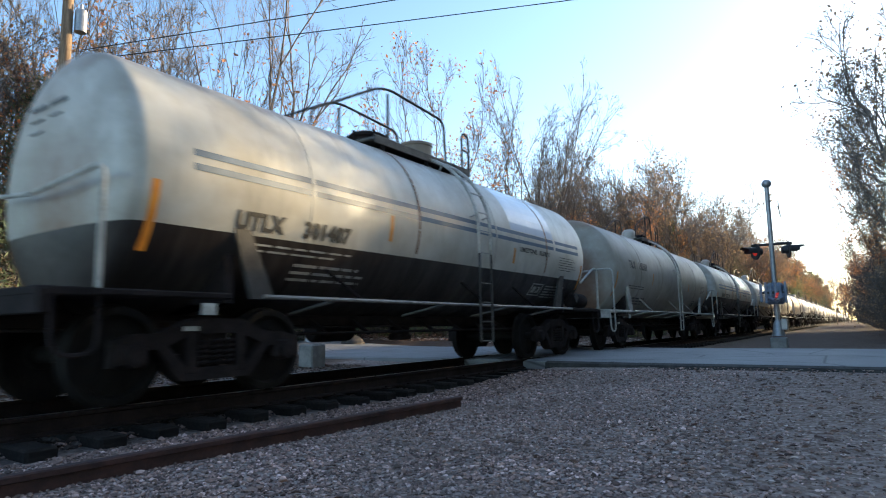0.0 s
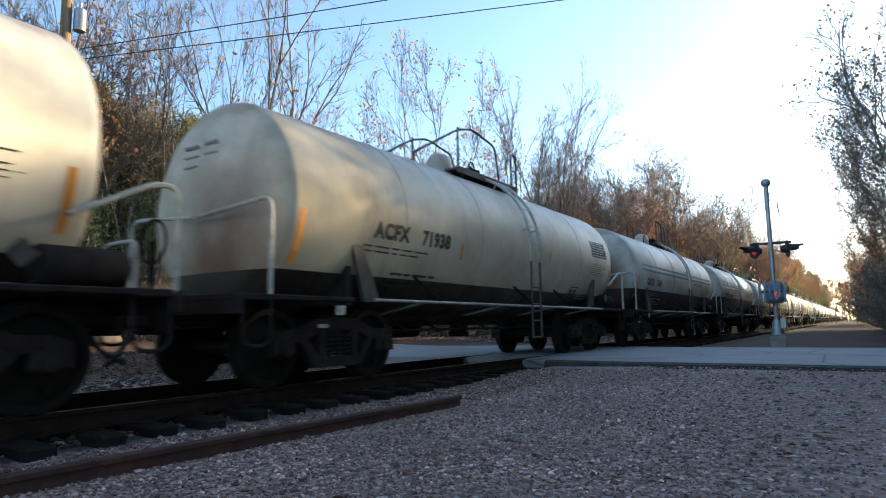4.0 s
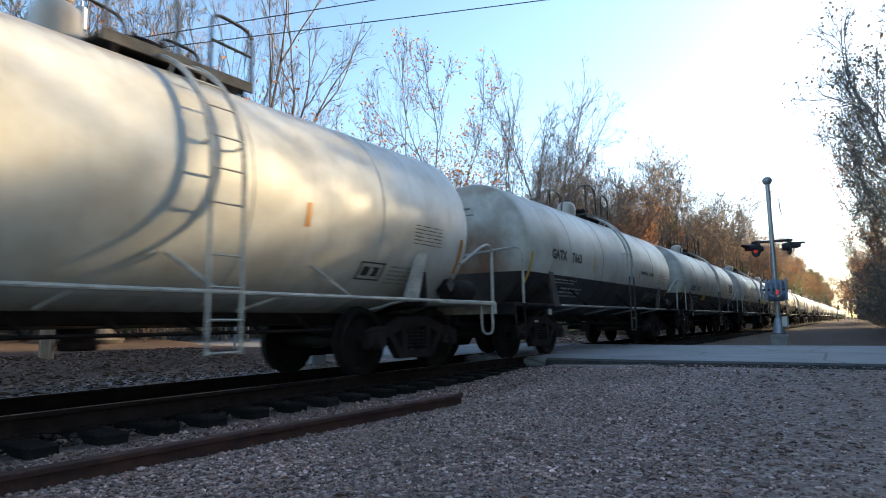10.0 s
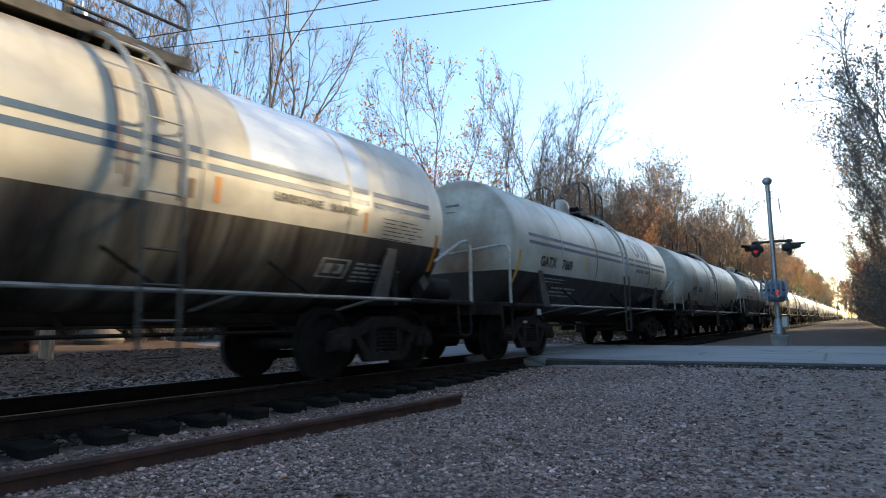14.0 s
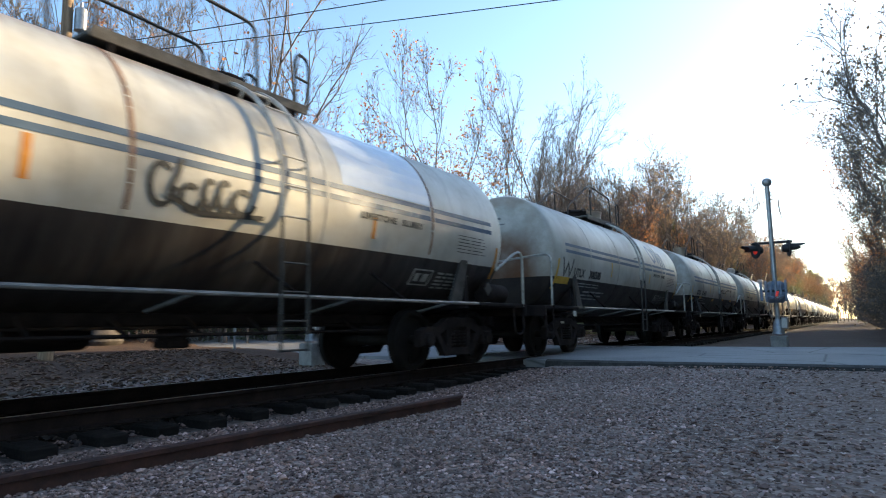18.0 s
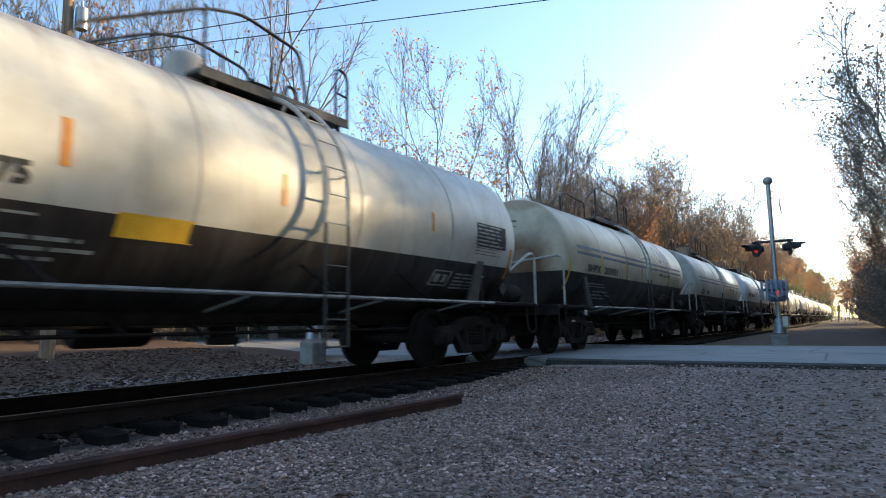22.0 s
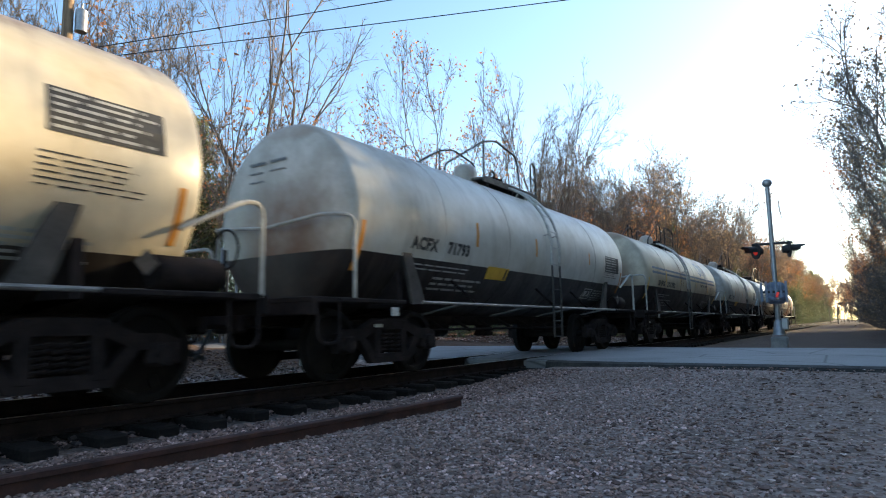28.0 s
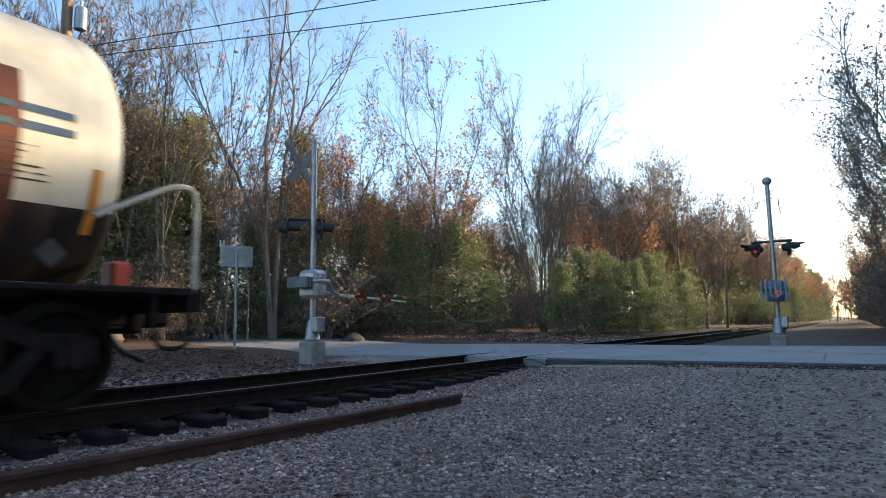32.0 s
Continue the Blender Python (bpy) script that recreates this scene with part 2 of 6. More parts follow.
def stone_material(name, k, tint=(1, 1, 1)):
    m, t, b = nodes_of(name)
    geo = t.nodes.new("ShaderNodeNewGeometry")
    tones = ((0, (0.055, 0.046, 0.042)), (0.25, (0.15, 0.128, 0.118)), (0.55, (0.25, 0.218, 0.20)), (0.75, (0.33, 0.27, 0.225)), (0.9, (0.46, 0.425, 0.40)), (1, (0.66, 0.63, 0.61)))
    col = ramp(t, geo.outputs["Random Per Island"], [(p, [c * k * w for c, w in zip(q, tint)]) for p, q in tones])
    f = tex(t, 60, 5, 0.7)
    dirt = calc(t, "MULTIPLY", ramp(t, tex(t, 0.75, 5, 0.65), [(0.42, (0, 0, 0)), (0.68, (1, 1, 1))]), 0.6)
    col = mixc(t, dirt, col, [0.17 * k, 0.128 * k, 0.108 * k])
    t.links.new(mixc(t, 0.5, col, ramp(t, f, [(0.3, (0.3, 0.3, 0.3)), (0.7, (1, 1, 1))]), "MULTIPLY"), b.inputs["Base Color"])
    b.inputs["Roughness"].default_value = 0.9
    b.inputs["Specular IOR Level"].default_value = 0.25
    bump(t, b, f, 0.4, 0.006)
    return m


# BALLAST tone is lowered for the shade under the passing cars
STONE, BALLAST = stone_material("crushed_stone", 1.2, (1.32, 0.99, 0.94)), stone_material("shaded_ballast", 0.20, (1.2, 0.97, 0.92))
VERGE = stone_material("dull_trackside_stone", 0.92, (1.32, 0.98, 0.92))
SHOULDER = stone_material("dark_shoulder_stone", 0.62, (1.14, 0.98, 0.86))


def ground_material():
    """Grey gravel by the track, brown leaf litter away from it, ballast between the rails darkened in colour for the
    train's shade.
    """
    m, t, b = nodes_of("gravel_and_leaf_litter")
    co = t.nodes.new("ShaderNodeTexCoord")
    sep = t.nodes.new("ShaderNodeSeparateXYZ")
    t.links.new(co.outputs["Object"], sep.inputs[0])
    vor = t.nodes.new("ShaderNodeTexVoronoi")
    vor.inputs["Scale"].default_value = 26
    t.links.new(co.outputs["Object"], vor.inputs["Vector"])
    broad, fine = tex(t, 0.55, 6, 0.6), tex(t, 45, 6, 0.7)
    grit = ramp(t, vor.outputs["Color"], [(0.2, (0.145, 0.103, 0.088)), (0.5, (0.275, 0.204, 0.176)), (0.9, (0.44, 0.35, 0.31))])
    grit = mixc(t, calc(t, "MULTIPLY", ramp(t, broad, [(0.45, (0, 0, 0)), (0.75, (1, 1, 1))]), 0.6), grit, (0.15, 0.112, 0.092))
    leaf = ramp(t, calc(t, "ADD", calc(t, "MULTIPLY", fine, 0.6), calc(t, "MULTIPLY", broad, 0.4)), [(0.35, (0.14, 0.092, 0.070)), (0.5, (0.27, 0.183, 0.138)), (0.68, (0.43, 0.305, 0.23))])
    # litter across the track and past the road, its shade put into the colour
    shaded_leaf = mixc(t, 1.0, leaf, (0.34, 0.31, 0.30), "MULTIPLY")
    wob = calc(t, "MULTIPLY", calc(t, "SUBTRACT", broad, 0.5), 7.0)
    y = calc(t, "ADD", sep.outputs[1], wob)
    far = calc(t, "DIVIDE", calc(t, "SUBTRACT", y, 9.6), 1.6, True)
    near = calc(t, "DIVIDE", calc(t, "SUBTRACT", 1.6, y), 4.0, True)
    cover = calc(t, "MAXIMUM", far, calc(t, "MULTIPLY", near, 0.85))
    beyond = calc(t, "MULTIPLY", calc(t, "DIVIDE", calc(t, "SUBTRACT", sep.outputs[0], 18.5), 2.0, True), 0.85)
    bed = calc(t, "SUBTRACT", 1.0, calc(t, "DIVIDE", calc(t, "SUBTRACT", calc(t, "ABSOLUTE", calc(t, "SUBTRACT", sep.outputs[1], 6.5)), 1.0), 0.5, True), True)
    # dark tone between the rails stands in for shade under the train
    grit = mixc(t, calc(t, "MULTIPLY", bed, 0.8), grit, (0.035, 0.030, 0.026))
    t.links.new(mixc(t, calc(t, "MAXIMUM", far, beyond), mixc(t, cover, grit, leaf), shaded_leaf), b.inputs["Base Color"])
    b.inputs["Roughness"].default_value = 0.95
    b.inputs["Specular IOR Level"].default_value = 0.2
    bump(t, b, vor.outputs["Distance"], 0.6, 0.03)
    return m


def asphalt_material():
    m, t, b = nodes_of("worn_asphalt")
    broad, fine = tex(t, 0.8, 5, 0.6), tex(t, 120, 4, 0.7)
    col = ramp(t, calc(t, "ADD", calc(t, "MULTIPLY", broad, 0.5), calc(t, "MULTIPLY", fine, 0.5)), [(0.35, (0.15, 0.15, 0.155)), (0.65, (0.26, 0.26, 0.265))])
    vor = t.nodes.new("ShaderNodeTexVoronoi")
    vor.feature, vor.inputs["Scale"].default_value = "DISTANCE_TO_EDGE", 0.35
    co = t.nodes.new("ShaderNodeTexCoord")
    t.links.new(co.outputs["Object"], vor.inputs["Vector"])
    crack = ramp(t, vor.outputs["Distance"], [(0.0, (1, 1, 1)), (0.012, (0, 0, 0))])
    t.links.new(mixc(t, calc(t, "MULTIPLY", crack, 0.7), col, (0.03, 0.03, 0.03)), b.inputs["Base Color"])
    b.inputs["Roughness"].default_value = 0.75
    bump(t, b, fine, 0.3, 0.004)
    return m


GROUND, ASPHALT = ground_material(), asphalt_material()


def lamp_glass(name, colour, glow):
    m, t, b = nodes_of(name)
    b.inputs["Base Color"].default_value = (*colour, 1)
    b.inputs["Roughness"].default_value = 0.15
    b.inputs["Emission Color"].default_value = (*colour, 1)
    b.inputs["Emission Strength"].default_value = glow
    return m


RED_LIT, RED_DARK = lamp_glass("lit_red_lens", (0.55, 0.04, 0.03), 0.16), lamp_glass("unlit_red_lens", (0.22, 0.02, 0.015), 0.0)


# ---- mesh tools: a shape is (points, faces) ----
def merge(*shapes):
    v, f = [], []
    for a, b in shapes:
        k = len(v)
        v.extend(a)
        f.extend([tuple(i + k for i in q) for q in b])
    return v, f


def shift(shape, d):
    return [(x + d[0], y + d[1], z + d[2]) for x, y, z in shape[0]], shape[1]


def turned(shape, m):
    return [tuple(m @ Vector(p)) for p in shape[0]], shape[1]


def cbox(c, s, b=0.012):
    """A box with chamfered edges."""
    h = [k / 2 for k in s]
    b = min(b, *[k * 0.45 for k in h])
    signs = [(i, j, k) for i in (-1, 1) for j in (-1, 1) for k in (-1, 1)]
    v = [tuple(c[n] + sg[n] * (h[n] if n == a else h[n] - b) for n in range(3)) for sg in signs for a in range(3)]
    at = {sg: i * 3 for i, sg in enumerate(signs)}
    f = []
    for a in range(3):
        p, q = (a + 1) % 3, (a + 2) % 3
        for s0 in (-1, 1):
            ring = []
            for sp, sq in ((-1, -1), (1, -1), (1, 1), (-1, 1)):
                sg = [0, 0, 0]
                sg[a], sg[p], sg[q] = s0, sp, sq
                ring.append(at[tuple(sg)] + a)
            f.append(tuple(ring if s0 > 0 else ring[::-1]))
            for s1 in (-1, 1):
                e = []
                for sq in (-1, 1):
                    sg = [0, 0, 0]
                    sg[a], sg[p], sg[q] = s0, s1, sq
                    e.append(at[tuple(sg)])
                quad = (e[0] + a, e[0] + p, e[1] + p, e[1] + a)
                f.append(quad if s0 * s1 > 0 else quad[::-1])
    for sg in signs:
        k = at[sg]
        f.append((k, k + 1, k + 2) if sg[0] * sg[1] * sg[2] > 0 else (k + 2, k + 1, k))
    return v, f


def tube(path, r, n=6, closed=False):
    """A round bar along a path; r may be one radius or one a point."""
    pts = [Vector(p) for p in path]
    rs = r if isinstance(r, (list, tuple)) else [r] * len(pts)
    v, f, side = [], [], None
    for i, p in enumerate(pts):
        d = (pts[min(i + 1, len(pts) - 1)] - pts[max(i - 1, 0)]).normalized()
        if side is None:
            side = d.orthogonal().normalized()
        side = (side - d * side.dot(d)).normalized()
        up = d.cross(side)
        for k in range(n):
            a = 2 * math.pi * k / n
            v.append(tuple(p + (side * math.cos(a) + up * math.sin(a)) * rs[i]))
    for i in range(len(pts) - 1):
        for k in range(n):
            j = (k + 1) % n
            f.append((i * n + k, i * n + j, i * n + n + j, i * n + n + k))
    f.append(tuple(range(n - 1, -1, -1)))
    f.append(tuple(range((len(pts) - 1) * n, len(pts) * n)))
    return v, f


def rod(a, b, r, n=8):
    return tube([a, b], r, n)


def rounded(path, r=0.12, steps=4):
    """A path with its corners rounded."""
    pts = [Vector(p) for p in path]
    out = [pts[0]]
    for a, b, c in zip(pts, pts[1:], pts[2:]):
        p, q = b + (a - b).normalized() * min(r, (a - b).length / 2), b + (c - b).normalized() * min(r, (c - b).length / 2)
        for i in range(steps + 1):
            s = i / steps
            out.append(p.lerp(b, s).lerp(b.lerp(q, s), s))
    return out + [pts[-1]]


def spun(profile, n=32, axis="x"):
    """A profile of (along, radius) turned about an axis."""
    v, f = [], []
    for x, r in profile:
        for k in range(n):
            a = 2 * math.pi * k / n
            c, s = r * math.cos(a), r * math.sin(a)
            v.append((x, s, c) if axis == "x" else (s, x, c) if axis == "y" else (c, s, x))
    for i in range(len(profile) - 1):
        for k in range(n):
            j = (k + 1) % n
            f.append((i * n + k, i * n + j, i * n + n + j, i * n + n + k))
    f += [tuple(range(n - 1, -1, -1)), tuple(range((len(profile) - 1) * n, len(profile) * n))]
    return v, f


def prism(outline, depth, axis="y", at=0.0):
    """A flat outline given thickness; the outline lies in the other two axes."""
    n = len(outline)
    v = []
    for d in (at - depth / 2, at + depth / 2):
        for a, b in outline:
            v.append((a, d, b) if axis == "y" else (d, a, b) if axis == "x" else (a, b, d))
    f = [tuple(range(n)), tuple(range(2 * n - 1, n - 1, -1))]
    f += [(i, i + n, (i + 1) % n + n, (i + 1) % n) for i in range(n)]
    return v, f


def as_mesh(name, shape, material, smooth=False):
    me = bpy.data.meshes.new(name)
    me.from_pydata(shape[0], [], shape[1])
    me.materials.append(material)
    if smooth:
        me.polygons.foreach_set("use_smooth", [True] * len(me.polygons))
        me.set_sharp_from_angle(angle=radians(38))
    me.update()
    return me


STORE = {}


def part(name, shape, material, parent, label="", smooth=False, at=None, key=None):
    """One mesh object under a thing or a part. Shapes under the same key share one mesh."""
    if key is not None and key in STORE:
        me = STORE[key]
    else:
        me = as_mesh(name, shape() if callable(shape) else shape, material, smooth)
        if key is not None:
            STORE[key] = me
    ob = new(name, me)
    ob.parent = parent
    if at is not None:
        ob.matrix_basis = at if isinstance(at, Matrix) else Matrix.Translation(at)
    if label:
        ob["label"] = label
    return ob


def thing(name, at, label, category, group="", kind=""):
    ob = new(name)
    ob.empty_display_size = 0.3
    ob.matrix_basis = at if isinstance(at, Matrix) else Matrix.Translation(at)
    return tagged(ob, label, category, group, kind)


def lettering(words, size, spacing=1.0):
    """The outline of words as a flat shape in u, v, with its width."""
    cu = bpy.data.curves.new("words", "FONT")
    cu.body, cu.size, cu.space_character, cu.resolution_u = words, size / 0.73, spacing, 3
    cu.fill_mode, cu.offset = "FRONT", 0.012 * size / 0.18
    ob = bpy.data.objects.new("words", cu)
    scene.collection.objects.link(ob)
    me = bpy.data.meshes.new_from_object(ob.evaluated_get(bpy.context.evaluated_depsgraph_get()))
    pts = [(p.co.x, p.co.y) for p in me.vertices]
    faces = [tuple(q.vertices) for q in me.polygons]
    bpy.data.objects.remove(ob)
    bpy.data.curves.remove(cu)
    bpy.data.meshes.remove(me)
    return pts, faces, max(p[0] for p in pts)


# ---- tank cars ----
TANK_R, TANK_Z, WHEEL_R, AXLES = 1.35, 2.19, 0.457, 0.889


def skin(x, phi, off=0.0):
    """A point on the tank's near side: phi degrees above its widest line."""
    a, r = radians(phi), TANK_R + off
    return (x, -r * math.cos(a), TANK_Z + r * math.sin(a))


def sheet(x0, x1, phi0, phi1, off=0.005, nx=1, slant=0.0):
    """A thin painted or glued panel that follows the tank."""
    n = max(1, int(abs(phi1 - phi0) / 6))
    v = [skin(x0 + (x1 - x0) * i / nx + slant * j / n, phi0 + (phi1 - phi0) * j / n, off) for i in range(nx + 1) for j in range(n + 1)]
    f = [(i * (n + 1) + j, (i + 1) * (n + 1) + j, (i + 1) * (n + 1) + j + 1, i * (n + 1) + j + 1) for i in range(nx) for j in range(n)]
    return v, f


def written(words, x, phi, size, off=0.009, spacing=1.0):
    """Words painted on the tank, reading towards the rear; x, phi: lower left."""
    pts, faces, wide = lettering(words, size, spacing)
    return [skin(x + u, phi + math.degrees(v / TANK_R), off) for u, v in pts], faces


def ribbon(points, width, off=0.008):
    """A painted stroke along points (x, phi)."""
    pts = []
    for (xa, pa), (xb, pb) in zip(points, points[1:]):
        n = max(1, int(abs(pb - pa) / 3))
        pts += [Vector((xa + (xb - xa) * i / n, radians(pa + (pb - pa) * i / n) * TANK_R, 0)) for i in range(n)]
    pts.append(Vector((points[-1][0], radians(points[-1][1]) * TANK_R, 0)))
    v, f = [], []
    for i, p in enumerate(pts):
        d = (pts[min(i + 1, len(pts) - 1)] - pts[max(i - 1, 0)]).normalized()
        s = Vector((-d.y, d.x, 0)) * width / 2
        for q in (p + s, p - s):
            v.append(skin(q.x, math.degrees(q.y / TANK_R), off))
    for i in range(len(pts) - 1):
        f.append((2 * i, 2 * i + 2, 2 * i + 3, 2 * i + 1))
    return v, f


def bars(x, phi, rows, length, seed=0, step=4.2, thick=1.7, off=0.006):
    """Rows of small unreadable print as plain bars."""
    rng = random.Random(seed)
    out = []
    for r in range(rows):
        a, end = x, x + length * rng.uniform(0.7, 1.0)
        while a < end:
            b = min(end, a + rng.uniform(0.10, 0.42))
            out.append(sheet(a, b, phi - r * step - thick, phi - r * step, off))
            a = b + 0.05
    return merge(*out)


def tank_shape(length):
    h = length / 2
    prof = [(-h - 0.25, 0.02), (-h - 0.245, 0.40), (-h - 0.225, 0.80), (-h - 0.19, 1.10), (-h - 0.145, 1.25), (-h - 0.09, 1.32), (-h - 0.02, 1.35)]
    prof += [(x, 1.35) for x in (-h * 0.5, 0.0, h * 0.5)]
    prof += [(-x, r) for x, r in reversed(prof[:7])]
    return shift(spun(prof, 72), (0, 0, TANK_Z))


def ring_shape(x):
    return shift(spun([(x - 0.03, 1.345), (x - 0.025, 1.356), (x + 0.025, 1.356), (x + 0.03, 1.345)], 72), (0, 0, TANK_Z))


def side_frame():
    """Cast side frame of a bogie, seen from the side, with its two windows."""
    top = [(-1.08, 0.36), (-1.06, 0.60), (-0.86, 0.66), (-0.62, 0.66), (-0.30, 0.80), (0.30, 0.80), (0.62, 0.66), (0.86, 0.66), (1.06, 0.60), (1.08, 0.36)]
    beam = prism([(x, z) for x, z in top] + [(x, z - (0.15 if abs(x) < 1 else 0.0)) for x, z in reversed(top) if abs(x) < 1.0], 0.13)
    low = prism([(-0.70, 0.56), (-0.40, 0.20), (0.40, 0.20), (0.70, 0.56), (0.60, 0.60), (0.34, 0.32), (-0.34, 0.32), (-0.60, 0.60)], 0.13)
    posts = merge(cbox((-0.29, 0, 0.52), (0.12, 0.14, 0.52)), cbox((0.29, 0, 0.52), (0.12, 0.14, 0.52)))
    boxes = merge(*[merge(cbox((s * AXLES, 0, 0.47), (0.30, 0.17, 0.24), 0.04), turned(spun([(-0.14, 0.06), (-0.13, 0.10), (0.0, 0.115), (0.05, 0.115)], 14, "y"), Matrix.Translation((s * AXLES, 0, WHEEL_R)))) for s in (-1, 1)])
    return merge(beam, low, posts, boxes)


def spring_set():
    out = []
    for x in (-0.15, 0.0, 0.15):
        path = [(x + 0.062 * math.cos(k * 0.9), 0.062 * math.sin(k * 0.9), 0.33 + 0.0075 * k) for k in range(36)]
        out.append(tube(path, 0.017, 4))
    return merge(*out)


def wheelset_shape():
    tread = [(-0.745, 0.05), (-0.745, 0.16), (-0.735, 0.20), (-0.72, 0.36), (-0.80, 0.385), (-0.805, 0.44), (-0.80, 0.455), (-0.70, 0.460), (-0.685, 0.485), (-0.665, 0.485), (-0.66, 0.38), (-0.69, 0.34), (-0.69, 0.16), (-0.66, 0.15), (-0.66, 0.09), (-0.3, 0.085)]
    a = spun(tread, 32, "y")
    b = spun([(-y, r) for y, r in tread], 32, "y")
    axle = spun([(-1.02, 0.075), (1.02, 0.075)], 14, "y")
    # balance marks that let the turning be seen
    lugs = [turned(cbox((0, s * 0.752, 0.28), (0.10, 0.02, 0.10), 0.008), Matrix.Rotation(k * math.pi / 2, 4, "Y")) for s in (-1, 1) for k in range(2)]
    return merge(a, b, axle, *lugs)


WHEELS = {-1: [], 1: []}


def add_bogie(car, x):
    b = part("bogie", lambda: merge(cbox((0, 0, 0.60), (0.36, 2.0, 0.22), 0.03), cbox((0, 0, 0.74), (0.5, 0.6, 0.10), 0.02), cbox((0, 0, 0.40), (0.12, 1.5, 0.06), 0.01),
             cbox((0.46, 0, 0.42), (0.06, 1.6, 0.10), 0.01), cbox((-0.46, 0, 0.42), (0.06, 1.6, 0.10), 0.01)), DARK_STEEL, car, at=(x, 0, 0), key="bogie")
    for s in (-1, 1):
        part("side_frame", side_frame, DARK_STEEL, b, "sooty cast side frame", at=(0, s * 1.0, 0), key="side_frame")
        part("spring", spring_set, DARK_STEEL, b, at=(0, s * 1.0, 0), key="spring_set")
        w = part("wheelset", wheelset_shape, WHEEL_STEEL, b, "steel wheelset with worn bright treads", True, (s * AXLES, 0, WHEEL_R), "wheelset")
        WHEELS[s].append(w)
    return b


def ladder_shape(x, near=True):
    """Ladder from the sill over the tank's side to the top platform."""
    s = 1 if near else -1
    out = []
    arc = [skin(0, p, 0.13) for p in range(0, 73, 8)]
    path = [(0, -TANK_R - 0.13, 1.86)] + arc
    for dx in (-0.19, 0.19):
        out.append(tube([(x + dx, s * y, z) for _, y, z in path], 0.029, 6))
    for p in (12, 58):
        for dx in (-0.19, 0.19):
            _, y0, z0 = skin(0, p, -0.01)
            _, y1, z1 = skin(0, p, 0.13)
            out.append(rod((x + dx, s * y0, z0), (x + dx, s * y1, z1), 0.014, 5))
    return merge(*out)


def lower_ladder(x, near=True):
    """The ladder's foot, from the tank's side down past the sill."""
    s = 1 if near else -1
    y = s * (-TANK_R - 0.13)
    return merge(*[rod((x + dx, y, 0.42), (x + dx, y, 1.86), 0.021, 6) for dx in (-0.19, 0.19)])


def add_ladder(car, x, trim):
    up = part("ladder", lambda: ladder_shape(x), WHITE_TRIM, car, "pale ladder with round rungs", key=("ladder", x))
    foot = part("ladder_foot", lambda: lower_ladder(x), trim, car, "lower end of the ladder", key=("foot", x, trim.name))
    for p in (-12, 1, 14, 28, 42, 56, 70):
        part("rung", lambda: rod((-0.19, 0, 0), (0.19, 0, 0), 0.013, 5), WHITE_TRIM, up, at=skin(x, p, 0.13), key="pale_rung")
    for k in range(4):
        part("rung", lambda: rod((-0.19, 0, 0), (0.19, 0, 0), 0.013, 5), trim, foot, at=(x, -TANK_R - 0.13, 0.44 + 0.31 * k), key=("foot_rung", trim.name))


def rail_loop(points, r=0.022):
    return tube(rounded(points, 0.16), r, 6)


# top fittings: valve housing and its kind, platform from and to, guard rail, post, rear hoop (from, to, height), manway
TOPS = {
    0: (-0.28, "round", -0.10, 1.75, [(-1.75, -0.10), (-1.75, 0.10), (-0.35, 0.80), (0.15, 0.92), (0.70, 0.84), (0.75, 0.06)], -0.05, (1.15, 1.72, 0.80), 0.55),
    1: (-0.93, "drum", -1.12, 1.40, [(-2.42, -0.16), (-2.45, 0.06), (-1.55, 0.72), (-1.05, 0.92), (-0.55, 0.84), (-0.48, 0.06)], -1.00, (0.12, 1.48, 0.86), 0.45),
    2: (-0.57, "round", -0.70, 1.75, [(-2.05, -0.10), (-2.05, 0.04), (-0.65, 0.80), (-0.12, 0.94), (0.80, 0.80), (0.95, 0.06)], -0.64, (1.50, 1.74, 0.84), 0.40),
    3: (-0.64, "round", -0.78, 1.50, [(-2.15, -0.14), (-2.18, 0.06), (-1.00, 0.72), (-0.70, 0.82), (-0.42, 0.72), (-0.38, 0.06)], -0.93, (0.18, 1.44, 0.78), 0.50),
    4: (0.0, "none", -1.24, 1.62, [(-2.52, -0.10), (-2.52, 0.12), (-1.20, 0.90), (-0.85, 0.98), (0.74, 0.90), (0.80, 0.06)], -1.18, (1.40, 1.64, 0.80), 0.62),
    6: (0.62, "drum", -1.20, 1.60, [(-2.52, -0.10), (-2.52, 0.12), (-1.10, 0.88), (-0.80, 0.94), (0.74, 0.84), (0.80, 0.06)], -0.86, (1.36, 1.60, 0.80), -0.75),
    5: (-0.38, "round", -0.52, 1.60, [(-1.20, 0.0), (-1.20, 0.40), (0.0, 0.90), (0.62, 0.90), (0.74, 0.06)], 0.0, (1.30, 1.58, 0.70), 0.60),
}


